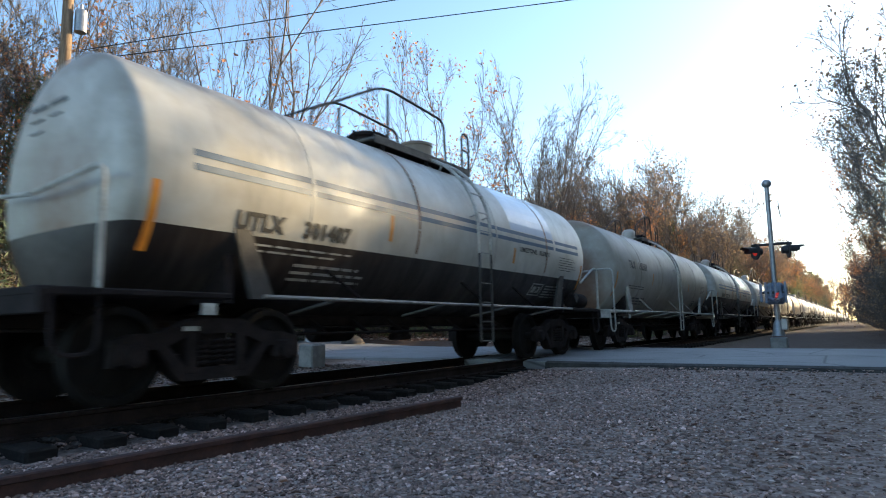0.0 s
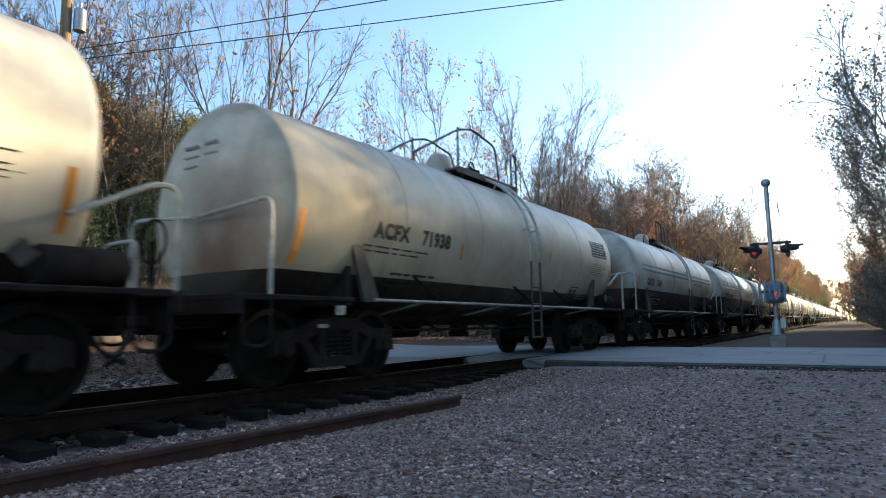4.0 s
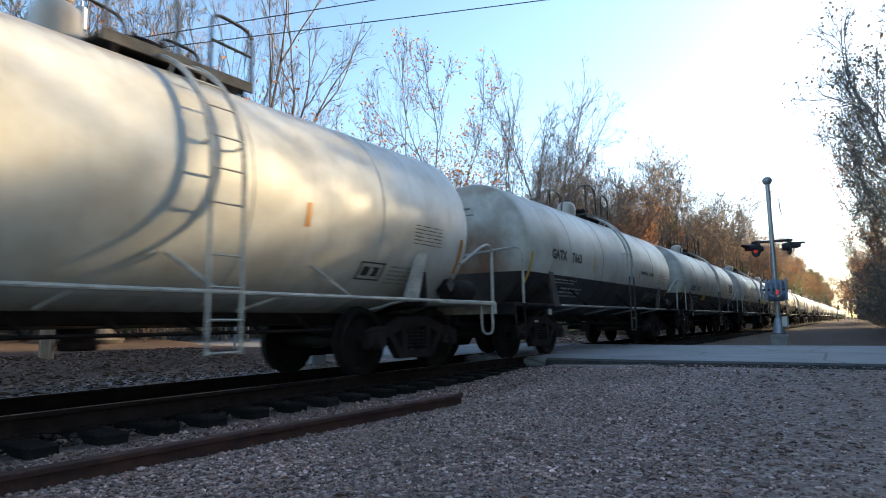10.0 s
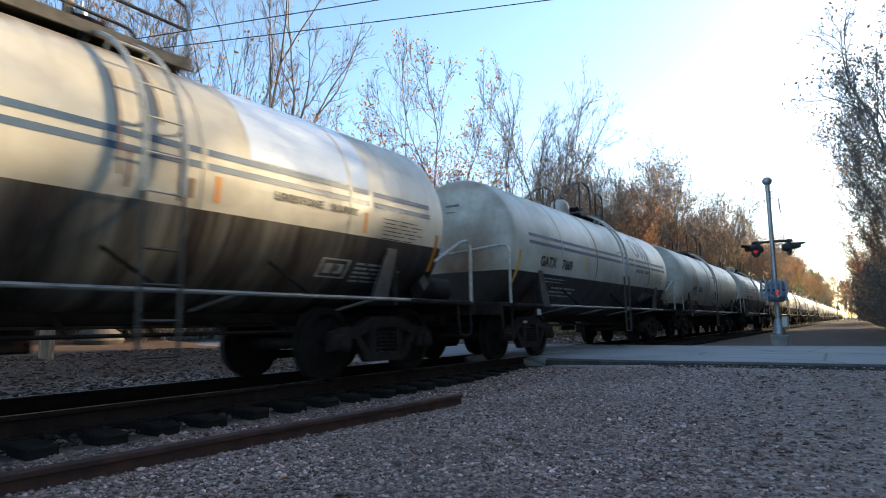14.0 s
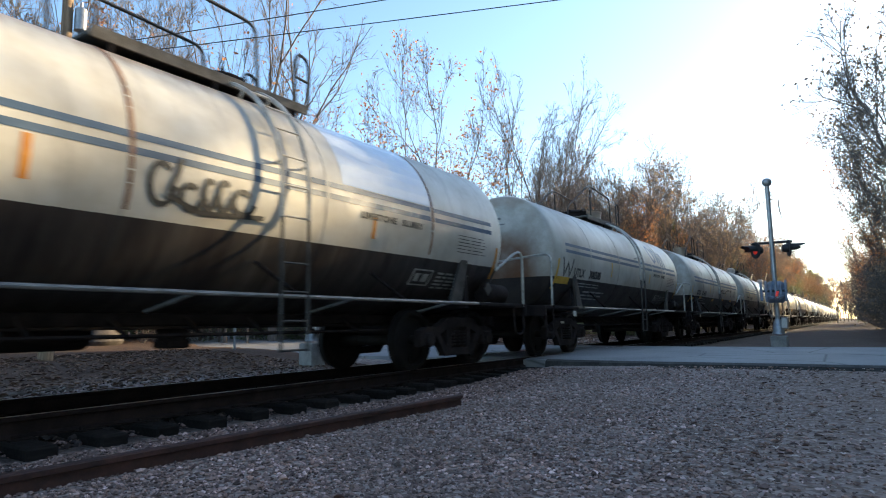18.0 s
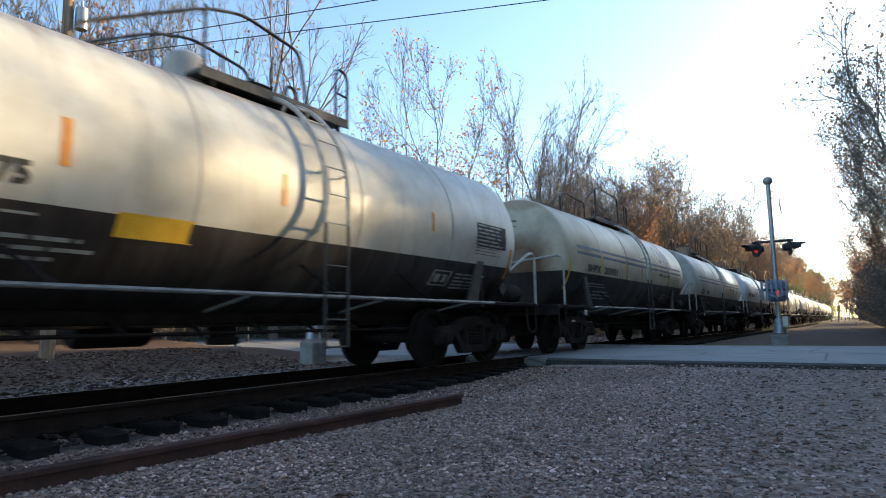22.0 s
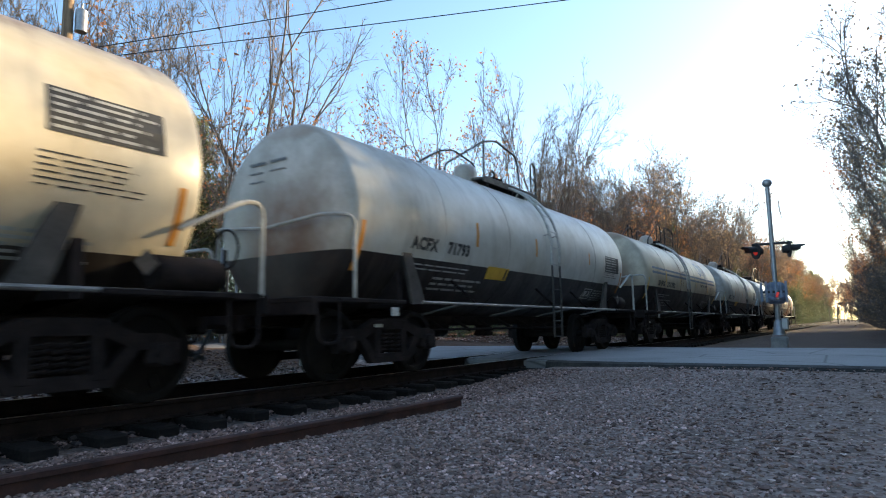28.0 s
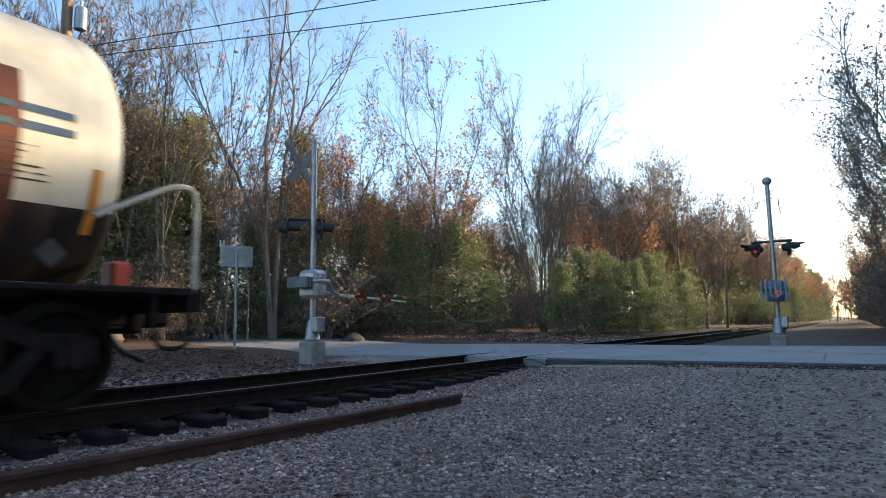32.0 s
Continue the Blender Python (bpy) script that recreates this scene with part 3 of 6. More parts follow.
def build_car(front, rear, coat, style, lx, trim_white, label, reach=0.43):
    """A tank car with its two bogies. style 0 to 2: kinds of top fittings."""
    L = rear - front
    h = L / 2
    car = thing("tank_car", (front + h, TRACK_Y, 0), label, "tank car", "tank cars of the train")
    lk = round(L, 2)
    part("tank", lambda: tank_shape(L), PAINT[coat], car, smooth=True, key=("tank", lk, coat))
    for k in (-0.62, -0.22, 0.22, 0.62):
        part("tank_band", lambda: ring_shape(k * h), PAINT[coat], car, smooth=True, key=("band", k, lk, coat))
    trim = WHITE_TRIM if trim_white else DARK_STEEL
    rail_trim = WHITE_TRIM if trim_white else RAIL_GREY
    part("centre_sill", lambda: merge(cbox((0, 0, 0.86), (L + 1.9, 0.42, 0.30), 0.02), cbox((0, 0, 0.70), (L + 1.5, 0.62, 0.03))), DARK_STEEL, car, key=("sill", lk))
    for s in (-1, 1):
        part("side_rail", lambda: merge(rod((-h + 1.25, 0, 1.02), (h - 0.45, 0, 1.02), 0.024, 8), *[rod((x, 0, 1.02), (x, -s * 0.85, 0.86), 0.02, 5) for x in (-h * 0.55, -h * 0.1, h * 0.3, h * 0.7)]), rail_trim, car,
             "long safety rail along the sill", at=(0, s * 1.38, 0), key=("siderail", lk, s, trim_white))
        for e in (-1, 1):
            xe = e * (h - 1.15)
            thin = style == 1
            part("saddle_leg", lambda: rod((xe, s * 1.16, 1.70), (xe, s * 1.34, 1.0), 0.045, 8) if thin else prism([(xe - 0.10 + e * 0.10, 1.75), (xe + 0.10 + e * 0.10, 1.75), (xe + 0.16 - e * 0.20, 1.00), (xe - 0.16 - e * 0.20, 1.00)], 0.05, "y", s * 1.24), WHITE_TRIM if trim_white else GREY_STEEL, car, "slanting steel leg under the tank",
                 key=("leg", lk, s, e, trim_white, thin))
        for q in (-0.45, 0.15, 0.5):
            part("brace", lambda: rod((h * q, s * 1.37, 1.0), (h * (q - 0.09), s * 1.12, 1.40), 0.022, 5), trim, car, key=("brace", lk, s, q, trim_white))
    for e in (-1, 1):
        part("saddle", lambda: prism([(-1.22, 0.95), (1.22, 0.95), (1.20, 1.45), (0.8, 1.06), (0, 0.82), (-0.8, 1.06), (-1.20, 1.45)], 0.10, "x", e * (h - 0.95)), DARK_STEEL, car, key=("saddle", lk, e))
        part("end_platform", lambda: merge(cbox((e * (h + 0.42), 0, 1.01), (0.95, 2.76, 0.07), 0.01), cbox((e * (h + 0.85), 0, 0.93), (0.08, 2.80, 0.20), 0.01), cbox((e * (h - 0.20), -1.34, 1.01), (1.3, 0.16, 0.06)), cbox((e * (h - 0.20), 1.34, 1.01), (1.3, 0.16, 0.06))),
             trim, car, key=("endplat", lk, e, trim_white))
        for q in ((-1, 1) if e < 0 else (1,)):
            part("end_handrail", lambda: rail_loop([(e * (h + 0.40), q * 0.05, 2.02), (e * (h + 0.40), q * 1.05, 2.10), (e * (h + reach), q * 1.36, 2.10), (e * (h + reach), q * 1.36, 1.02)], 0.024), WHITE_TRIM, car, "bent pale tube handrail", True, key=("endrail", lk, e, q, reach))
        for q in (-1, 1):
            part("step", lambda: rail_loop([(e * (h + 0.42), q * 1.36, 1.0), (e * (h + 0.42), q * 1.38, 0.50), (e * (h + 0.78), q * 1.38, 0.50), (e * (h + 0.78), q * 1.36, 1.0)], 0.02), trim, car, key=("step", lk, e, q, trim_white))
        part("corner_rail", lambda: rail_loop([(e * (h - 0.10), -1.30, 1.62), (e * (h + 0.60), -1.36, 2.00), (e * (h + 0.82), -1.36, 1.98), (e * (h + 0.82), -1.36, 1.0)], 0.026) if e > 0 else rail_loop([(e * (h + 0.82), 1.30, 1.0), (e * (h + 0.82), 1.30, 1.75), (e * (h + 0.82), 0.55, 1.75), (e * (h + 0.82), 0.55, 1.0)], 0.024), WHITE_TRIM, car, "bent pale tube handrail", True, key=("cornerrail", lk, e))
        part("coupler", lambda: merge(cbox((e * (h + 1.00), 0, 0.84), (0.50, 0.20, 0.24), 0.03), cbox((e * (h + 1.24), 0, 0.84), (0.22, 0.34, 0.30), 0.06), cbox((e * (h + 0.93), 0, 0.84), (0.14, 0.5, 0.42), 0.03)), DARK_STEEL, car, key=("coupler", lk, e))
        part("air_hose", lambda: tube(rounded([(e * (h + 0.9), 0.35, 0.75), (e * (h + 1.05), 0.38, 0.45), (e * (h + 1.28), 0.2, 0.32)], 0.2), 0.03, 6), SIGNAL_BLACK, car, smooth=True, key=("hose", lk, e))
        add_bogie(car, e * (h - 0.95))
    for x, z, w, k in ((0.57, 0.88, 0.16, 0.11), (0.60, 0.70, 0.17, 0.045)):
        part("marker_plate", lambda: cbox((x - h, -1.12 if z < 0.8 else -1.43, z), (w, 0.012, k), 0.004), WHITE_TRIM, car, "small white plate", key=("plate", lk, z))
    part("plate_stem", lambda: rod((0.57 - h, -1.40, 0.80), (0.57 - h, -1.38, 1.0), 0.012, 5), DARK_STEEL, car, key=("platestem", lk))
    if rear < 527:
        part("brake_cylinder", lambda: turned(spun([(-0.36, 0.02), (-0.36, 0.15), (-0.33, 0.17), (0.33, 0.17), (0.36, 0.15), (0.36, 0.02)], 16), Matrix.Translation((h + 0.12, -1.08, 1.22))), DARK_STEEL, car, "dark air tank on the end platform", True, key=("brakecyl", lk))
    part("brake_pipe", lambda: merge(rod((-h + 1.9, -0.55, 0.62), (h - 1.9, -0.55, 0.62), 0.022, 5), *[rod((x, -0.55, 0.60), (x, -0.2, 0.80), 0.03, 5) for x in [-h + 2.2 + k * 0.85 for k in range(int((2 * h - 4.2) / 0.85) + 1)]]), DARK_STEEL, car, "black brake pipe under the sill", key=("bpipe", lk))
    part("brake_reservoir", lambda: turned(spun([(-0.45, 0.02), (-0.44, 0.16), (-0.40, 0.19), (0.40, 0.19), (0.44, 0.16), (0.45, 0.02)], 14), Matrix.Translation((-h * 0.18, 0.62, 0.66))), DARK_STEEL, car, smooth=True, key=("reservoir", lk))
    part("valve_outlet", lambda: merge(shift(spun([(0.55, 0.16), (0.85, 0.20), (1.08, 0.24)], 16, "z"), (0.1, 0, 0)), cbox((0.1, 0, 0.52), (0.3, 0.3, 0.10), 0.03)), DARK_STEEL, car, smooth=True, key="outlet")
    # top fittings
    top = TANK_Z + TANK_R
    dome_x, dome_kind, p0, p1, guard, post_x, hoop, man_x = TOPS[style]
    part("top_platform", lambda: merge(cbox(((p0 + p1) / 2, 0, top + 0.055), (p1 - p0, 1.10, 0.05), 0.01), *[cbox(((p0 + p1) / 2, q * 0.545, top + 0.04), (p1 - p0, 0.03, 0.13), 0.008) for q in (-1, 1)]), GRATING, car, "grey steel grating walkway", key=("plat", style))
    for s in (-1, 1):
        for q in (0.08, 0.5, 0.92):
            part("platform_strut", lambda: rod((p0 + (p1 - p0) * q, s * 0.52, top + 0.06), (p0 + (p1 - p0) * q, s * 0.52, top - 0.16), 0.035, 5), DARK_STEEL, car, key=("strut", style, s, q))
        gy = s * 0.53
        part("guard_rail", lambda: rail_loop([(x, gy, top + z) for x, z in guard]), GREY_STEEL, car, "bent tube guard rail", True, key=("grail", style, s))
        part("rail_post", lambda: rod((post_x, gy, top + 0.05), (post_x, gy, top + 0.85), 0.022, 6), GREY_STEEL, car, key=("gpost", style, s))
        part("guard_hoop", lambda: rail_loop([(hoop[0], gy, top + 0.06), (hoop[0], gy, top + hoop[2]), (hoop[1], gy, top + hoop[2] - 0.04), (hoop[1], gy, top + 0.06)]), GREY_STEEL, car, "bent tube guard rail", True, key=("ghoop", style, s))
        part("mid_rail", lambda: rod((hoop[0], gy, top + 0.46), (hoop[1], gy, top + 0.44), 0.018, 6), GREY_STEEL, car, key=("gmid", style, s))
    add_ladder(car, lx, WHITE_TRIM if trim_white else GREY_STEEL)
    part("manway", lambda: shift(merge(spun([(top - 0.08, 0.30), (top + 0.20, 0.30), (top + 0.22, 0.33), (top + 0.26, 0.33), (top + 0.30, 0.26), (top + 0.32, 0.05)], 22, "z"), *[rod((0.32 * math.cos(a), 0.32 * math.sin(a), top + 0.16), (0.32 * math.cos(a), 0.32 * math.sin(a), top + 0.30), 0.025, 6) for a in (0, 1.05, 2.1, 3.14, 4.19, 5.24)]), (man_x, 0, 0)), DARK_STEEL, car, "bolted manway cover", True, key=("manway", style))
    part("vent_valve", lambda: shift(merge(spun([(top + 0.04, 0.09), (top + 0.20, 0.09), (top + 0.22, 0.13), (top + 0.26, 0.13), (top + 0.30, 0.04)], 12, "z"), rod((-0.14, 0, top + 0.15), (0.14, 0, top + 0.15), 0.025, 6)), (p1 - 0.55, 0.12, 0)), DARK_STEEL, car, "small safety valve", True, key=("vent", style))
    if dome_kind == "drum":
        part("valve_dome", lambda: shift(spun([(top - 0.1, 0.29), (top + 0.40, 0.29), (top + 0.41, 0.31), (top + 0.46, 0.31), (top + 0.48, 0.05)], 20, "z"), (dome_x, 0, 0)), PAINT["grey"], car, "drum-shaped valve housing", True, key=("dome", style))
    elif dome_kind == "round":
        part("valve_dome", lambda: shift(spun([(top - 0.1, 0.25), (top + 0.22, 0.25), (top + 0.33, 0.22), (top + 0.40, 0.14), (top + 0.42, 0.03)], 20, "z"), (dome_x, -0.05, 0)), PAINT["allwhite"], car, "rounded valve housing", True, key=("dome", style))
    part("brake_wheel", lambda: merge(turned(tube([(0.27 * math.cos(a), 0.27 * math.sin(a), 0) for a in [k * 0.3 for k in range(22)]], 0.018, 5), Matrix.Translation((-h - 0.62, 0.55, 1.75)) @ Matrix.Rotation(radians(90), 4, "Y")), rod((-h - 0.62, 0.55, 1.02), (-h - 0.62, 0.55, 1.75), 0.03, 6)), DARK_STEEL, car, key=("bwheel", lk))
    return car, L, h


def stripes(car, L, h, cuts=(), mat=None):
    """Two blue stripes; cuts: stretches from the front end left bare."""
    runs, a = [], 0.42
    for c0, c1 in cuts:
        runs.append((a, c0))
        a = c1
    runs.append((a, L - 0.30))
    for p0, p1 in ((7.0, 9.9), (0.9, 3.8)):
        for a, b in runs:
            part("stripe", sheet(a - h, b - h, p0, p1, 0.004, 3), mat or BLUE, car, "faded blue painted stripe")


def reflectors(car, h, rows, mat):
    for x, p0, p1, w in rows:
        part("reflector", sheet(x - h - w / 2, x - h + w / 2, p0, p1, 0.006), mat, car, "faded reflective strip")


def placards(car, L, h, dark, seed):
    """The small print and data panels."""
    ink = INK
    part("print", bars(1.15 - h, -26 if dark else -19, 2, 1.7, seed, 2.9, 1.0), PALE_INK if dark else INK, car, "rows of small print")
    part("print", bars(1.9 - h, -34, 3, 1.5, seed + 1), PALE_INK if dark else INK, car, "rows of small print")
    x = L - 2.3 - h
    frame_bars = merge(sheet(x, x + 0.50, -31, -30, 0.006), sheet(x, x + 0.50, -42, -41, 0.006), sheet(x, x + 0.035, -42, -30, 0.006), sheet(x + 0.465, x + 0.50, -42, -30, 0.006), sheet(x + 0.08, x + 0.22, -39, -33, 0.006), sheet(x + 0.27, x + 0.41, -39, -33, 0.006))
    part("data_panel", frame_bars, PALE_INK if dark else INK, car, "framed inspection panel")
    part("print", bars(x + 0.62, -31, 5, 0.95, seed + 2, 2.8, 1.4), PALE_INK, car, "rows of small print")
    part("print", bars(L - 1.35 - h, -4, 6, 0.95, seed + 3, 2.2, 0.5), INK, car, "rows of small print")
    # small print on the front head
    rng = random.Random(seed)
    rows = [cbox((-h - 0.236, 0.55 - 0.5 * w - d, 2.99 - 0.13 * k), (0.012, w, 0.022 if k else 0.042)) for k in range(3) for w, d in ((rng.uniform(0.22, 0.34), 0.0), (rng.uniform(0.2, 0.36), 0.42)) if k < 2 or d == 0]
    part("print", merge(*rows), SIGN_BACK, car, "small print on the tank's end")
    part("placard", prism([(0, -0.12), (0.12, 0), (0, 0.12), (-0.12, 0)], 0.012, "y"), GREY_STEEL, car, "dirty diamond hazard placard", at=pose(L - h - 0.42, -1.32, 1.28, 0, 0, 0))


def at_height(z):
    return math.degrees(math.asin((z - TANK_Z) / TANK_R))


def number(car, h, words, x, z, size, width):
    """The car's mark, a part a word, fitted to its true width."""
    gap = min(0.30, size * 1.5)
    made = [lettering(w, size, 1.06) for w in words.split()]
    k = (width - gap) / sum(m[2] for m in made)
    x -= h
    for pts, faces, wide in made:
        part("lettering", ([skin(x + u * k, at_height(z) + math.degrees(v / TANK_R), 0.009) for u, v in pts], faces), INK, car, "black painted lettering")
        x += wide * k + gap


MARK_PLACE = {"UTLX": (0.95, 1.73, 0.185, 1.72), "SHPX": (1.10, 1.86, 0.165, 2.15), "ACFX": (1.12, 1.80, 0.18, 1.55), "GATX": (0.97, 2.00, 0.20, 1.65), "TILX": (1.05, 2.02, 0.19, 1.75), "NATX": (1.05, 1.85, 0.17, 1.75)}


def logo(car, L, h, mat, x=7.30):
    """The maker's mark as plain shapes: an oval ring and slanting strokes."""
    x -= h
    oval = [(x + 0.24 + 0.22 * math.cos(a), 26 + 10.5 * math.sin(a) - 4 * math.cos(a)) for a in [k * 0.315 for k in range(21)]]
    part("emblem", ribbon(oval, 0.10), mat, car, "blue oval emblem")
    for k, (a, b, w) in enumerate((((0.58, 37), (0.50, 15), 0.09), ((0.68, 36), (0.74, 15), 0.10), ((0.86, 35), (0.80, 13), 0.09), ((0.90, 35), (1.02, 12), 0.10), ((1.14, 33), (1.02, 10), 0.09), ((1.27, 31), (1.21, 10), 0.09), ((1.32, 31), (1.47, 9), 0.10))):
        part("emblem", ribbon([(x + a[0], a[1]), (x + b[0], b[1])], w, 0.009 + 0.0006 * k), mat, car, "blue emblem stroke")


def scrawl(car, x, phi, wide, high, mat, seed, width=0.05):
    """Sprayed graffiti: loops and strokes, no letters."""
    rng = random.Random(seed)
    for k in range(int(wide / 0.10)):
        cx, cp = x + rng.uniform(0.05, 0.95) * wide, phi + rng.uniform(-0.2, 0.2) * high
        a, px, pp, pts = rng.uniform(0, 6.28), cx, cp, []
        turn = rng.choice((-1, 1)) * rng.uniform(0.25, 0.7)
        for i in range(10):
            pts.append((min(max(px, x), x + wide), min(max(pp, phi - high / 2), phi + high / 2)))
            px += 0.09 * math.cos(a)
            pp += 4.2 * math.sin(a)
            a += turn + rng.gauss(0, 0.5)
        part("graffiti", ribbon(pts, width * rng.uniform(0.6, 1.1), 0.010 + 0.0007 * k), mat, car, "sprayed graffiti stroke")


# front, rear, paint, top style, ladder, white trim, stripes, number, emblem, fresh patch, reflector colour
CARS = [
    (3.04, 13.51, "white", 6, 0.50, 0, 1, "UTLX 301407", 0, 1, "o"), (15.96, 27.64, "grey", 5, 0.42, 1, 0, "TILX 150369", 0, 0, "o"),
    (29.95, 40.54, "high", 3, -0.62, 0, 1, "SHPX 202135", 0, 1, "o"), (43.08, 53.69, "white", 0, 0.62, 0, 1, "GATX 4912", 0, 1, "y"),
    (56.18, 68.04, "low", 4, -0.6, 0, 0, "SHPX 15338", 0, 0, "o"), (70.39, 81.04, "lowcream", 2, 0.55, 0, 0, "ACFX 71938", 0, 0, "o"),
    (83.49, 94.33, "white", 0, 0.62, 0, 1, "GATX 7660", 0, 0, "o"), (96.73, 107.28, "high", 3, -0.62, 0, 1, "SHPX 201833", 0, 1, "o"),
    (109.75, 120.25, "white", 1, -0.54, 0, 0, "UTLX 301365", 0, 0, "o"), (122.60, 133.42, "white", 2, 0.55, 0, 0, "ACFX 71886", 0, 0, "o"),
    (135.79, 146.22, "allwhite", 0, 0.73, 1, 0, "GATX 65047", 0, 0, "y"), (148.53, 159.34, "lowcream", 2, 0.55, 0, 0, "ACFX 71942", 0, 0, "o"),
    (161.55, 172.24, "allwhite", 0, 0.73, 1, 0, "GATX 65652", 0, 0, "o"), (174.67, 185.20, "white", 0, 0.62, 0, 0, "GATX 7663", 0, 0, "y"),
    (187.43, 197.92, "white", 2, 0.55, 0, 0, "ACFX 71871", 0, 0, "o"), (200.55, 211.24, "white", 2, 0.55, 0, 0, "ACFX 71975", 0, 0, "o"),
    (213.69, 224.35, "high", 3, -0.62, 0, 0, "SHPX 202112", 0, 0, "o"), (226.61, 237.09, "high", 3, 0.66, 0, 1, "SHPX 201024", 0, 1, "o"),
    (239.71, 250.38, "white", 0, 0.62, 0, 1, "GATX 7669", 1, 0, "y"), (252.87, 264.58, "low", 4, -0.6, 0, 0, "SHPX 15362", 0, 0, "o"),
    (267.02, 277.31, "high", 3, -0.62, 0, 1, "SHPX 201030", 0, 1, "o"), (280.10, 290.99, "white", 1, -0.58, 0, 1, "TILX 16270", 1, 0, "o"),
    (293.56, 304.51, "white", 4, 0.58, 0, 1, "NATX 180013", 0, 1, "o"), (307.08, 317.39, "white", 6, 0.50, 0, 1, "UTLX 300588", 1, 0, "y"),
    (319.85, 330.38, "white", 1, -0.54, 0, 1, "UTLX 301450", 0, 0, "y"), (332.75, 343.06, "high", 3, -0.62, 0, 1, "SHPX 201025", 0, 1, "o"),
    (345.66, 357.54, "allcream", 5, 0.42, 1, 0, "TILX 150304", 0, 0, "o"), (359.94, 370.56, "white", 2, 0.55, 0, 0, "ACFX 71875", 0, 0, "o"),
    (373.24, 383.64, "cream", 4, 0.49, 0, 1, "SHPX 203931", 1, 0, "y"), (386.05, 396.47, "white", 1, -0.54, 0, 1, "UTLX 301411", 0, 1, "y"),
    (398.92, 408.98, "bright", 6, -0.42, 0, 0, "UTLX 300439", 0, 0, "y"), (411.74, 422.18, "cream", 4, 0.49, 0, 1, "SHPX 206129", 0, 1, "o"),
    (424.36, 436.14, "low", 4, -0.6, 0, 0, "SHPX 15359", 0, 0, "o"), (438.59, 449.13, "white", 0, 0.62, 0, 1, "GATX 7655", 0, 1, "o"),
    (451.57, 462.32, "lowcream", 2, 0.55, 0, 0, "ACFX 71924", 0, 0, "o"), (464.72, 475.17, "white", 2, 0.55, 0, 0, "ACFX 71793", 0, 0, "o"),
    (477.73, 488.26, "cream", 3, -0.62, 0, 1, "SHPX 201982", 1, 0, "y"), (490.61, 501.17, "white", 2, 0.55, 0, 0, "ACFX 71879", 0, 0, "o"),
    (503.82, 514.14, "white", 6, 0.45, 0, 1, "UTLX 301374", 1, 0, "o"), (516.65, 527.09, "white", 0, 0.62, 0, 1, "GATX 7651", 0, 0, "o"),
]
COAT_WORDS = {"high": "white tank car with a black belly", "white": "white tank car with a black belly", "bright": "clean bright white tank car with a black belly", "cream": "cream tank car with a black belly",
              "low": "grey-white long tank car with a narrow black belly", "lowcream": "cream-white tank car with a narrow dark belly", "grey": "plain grey tank car with pale rails",
              "allwhite": "plain white tank car with white rails", "allcream": "plain rusty cream tank car with pale rails"}
TRAIN = []
for i, (front, rear, coat, style, lx, tw, striped, mark, emblem, patch, refl) in enumerate(CARS):
    words = COAT_WORDS[coat] + (" and blue stripes" if striped else "")
    car, L, h = build_car(front, rear, coat, style, lx, tw, words, 0.14 if mark.startswith("ACFX") and coat == "white" else 0.43)
    TRAIN.append((car, front + h))
    cuts = []
    if striped:
        if emblem:
            cuts = [(7.18, 7.26), (8.72, 8.80)]
        if patch:
            cuts = [(8.82, 8.92)]
        stripes(car, L, h, cuts)
    if patch:
        part("paint_patch", sheet(6.95 - h, 8.85 - h, 10.4, 86, 0.0045), PATCH, car, "fresh white painted patch")
    if emblem:
        logo(car, L, h, BLUE)
    nx, nz, ns, nw = MARK_PLACE[mark[:4]]
    if coat in ("grey", "allcream"):
        nz, ns = 2.23, 0.21
    if coat == "bright":
        nx, nz, ns, nw = 0.95, 1.97, 0.20, 1.95
    if coat == "allwhite":
        nx, nz, ns, nw = 0.22, 2.10, 0.22, 1.86
    if striped and mark[:4] == "GATX":
        nz = 1.82
    if mark == "TILX 16270":
        nx, nz, ns, nw = 0.95, 2.03, 0.20, 1.82
    if coat == "lowcream":
        nx, nz, ns, nw = 1.33, 1.86, 0.21, 1.80
    if coat == "low":
        nx, nz, ns, nw = 1.5, 1.80, 0.19, 1.7
    number(car, h, mark, nx, nz, ns, nw)
    if striped or (mark.startswith("GATX") and coat != "allwhite"):
        number(car, h, "LIMESTONE SLURRY", 7.27, 2.06 if striped else 2.02, 0.085, 1.35)
    rm = ORANGE if refl == "o" else YELLOW
    kind = mark[:4]
    rows = [(0.05, -35, -6, 0.085), (L - 0.10, -32, -8, 0.075)]
    if kind == "ACFX":
        rows += [(2.90, -9, 8, 0.08), (5.17, -8, 7, 0.07), (8.04, -6, 6, 0.06)] if coat != "lowcream" else [(3.5, -20, -9, 0.08), (6.9, -12, -2, 0.06)]
        if coat != "lowcream":
            part("data_panel", sheet(3.40 - h, 4.16 - h, -31.5, -21.5, 0.006), YELLOW, car, "orange-yellow notice panel")
        p0 = -10 if coat != "lowcream" else 3
        part("data_panel", sheet(L - 1.30 - h, L - 0.30 - h, p0, p0 + 17, 0.006), INK, car, "dark panel of small print")
        part("print", bars(L - 1.26 - h, p0 + 16, 6, 0.92, i, 2.7, 1.1, 0.009), PALE_INK, car, "rows of small print")
    elif kind == "SHPX":
        rows += [(2.07, -12, 7, 0.075), (3.93, -11, 2, 0.07), (6.55, -12, -1, 0.07), (8.77, -14, -3, 0.06)]
    else:
        rows += [(3.45, -15, 0, 0.07), (L - 3.4, -16, -4, 0.07)]
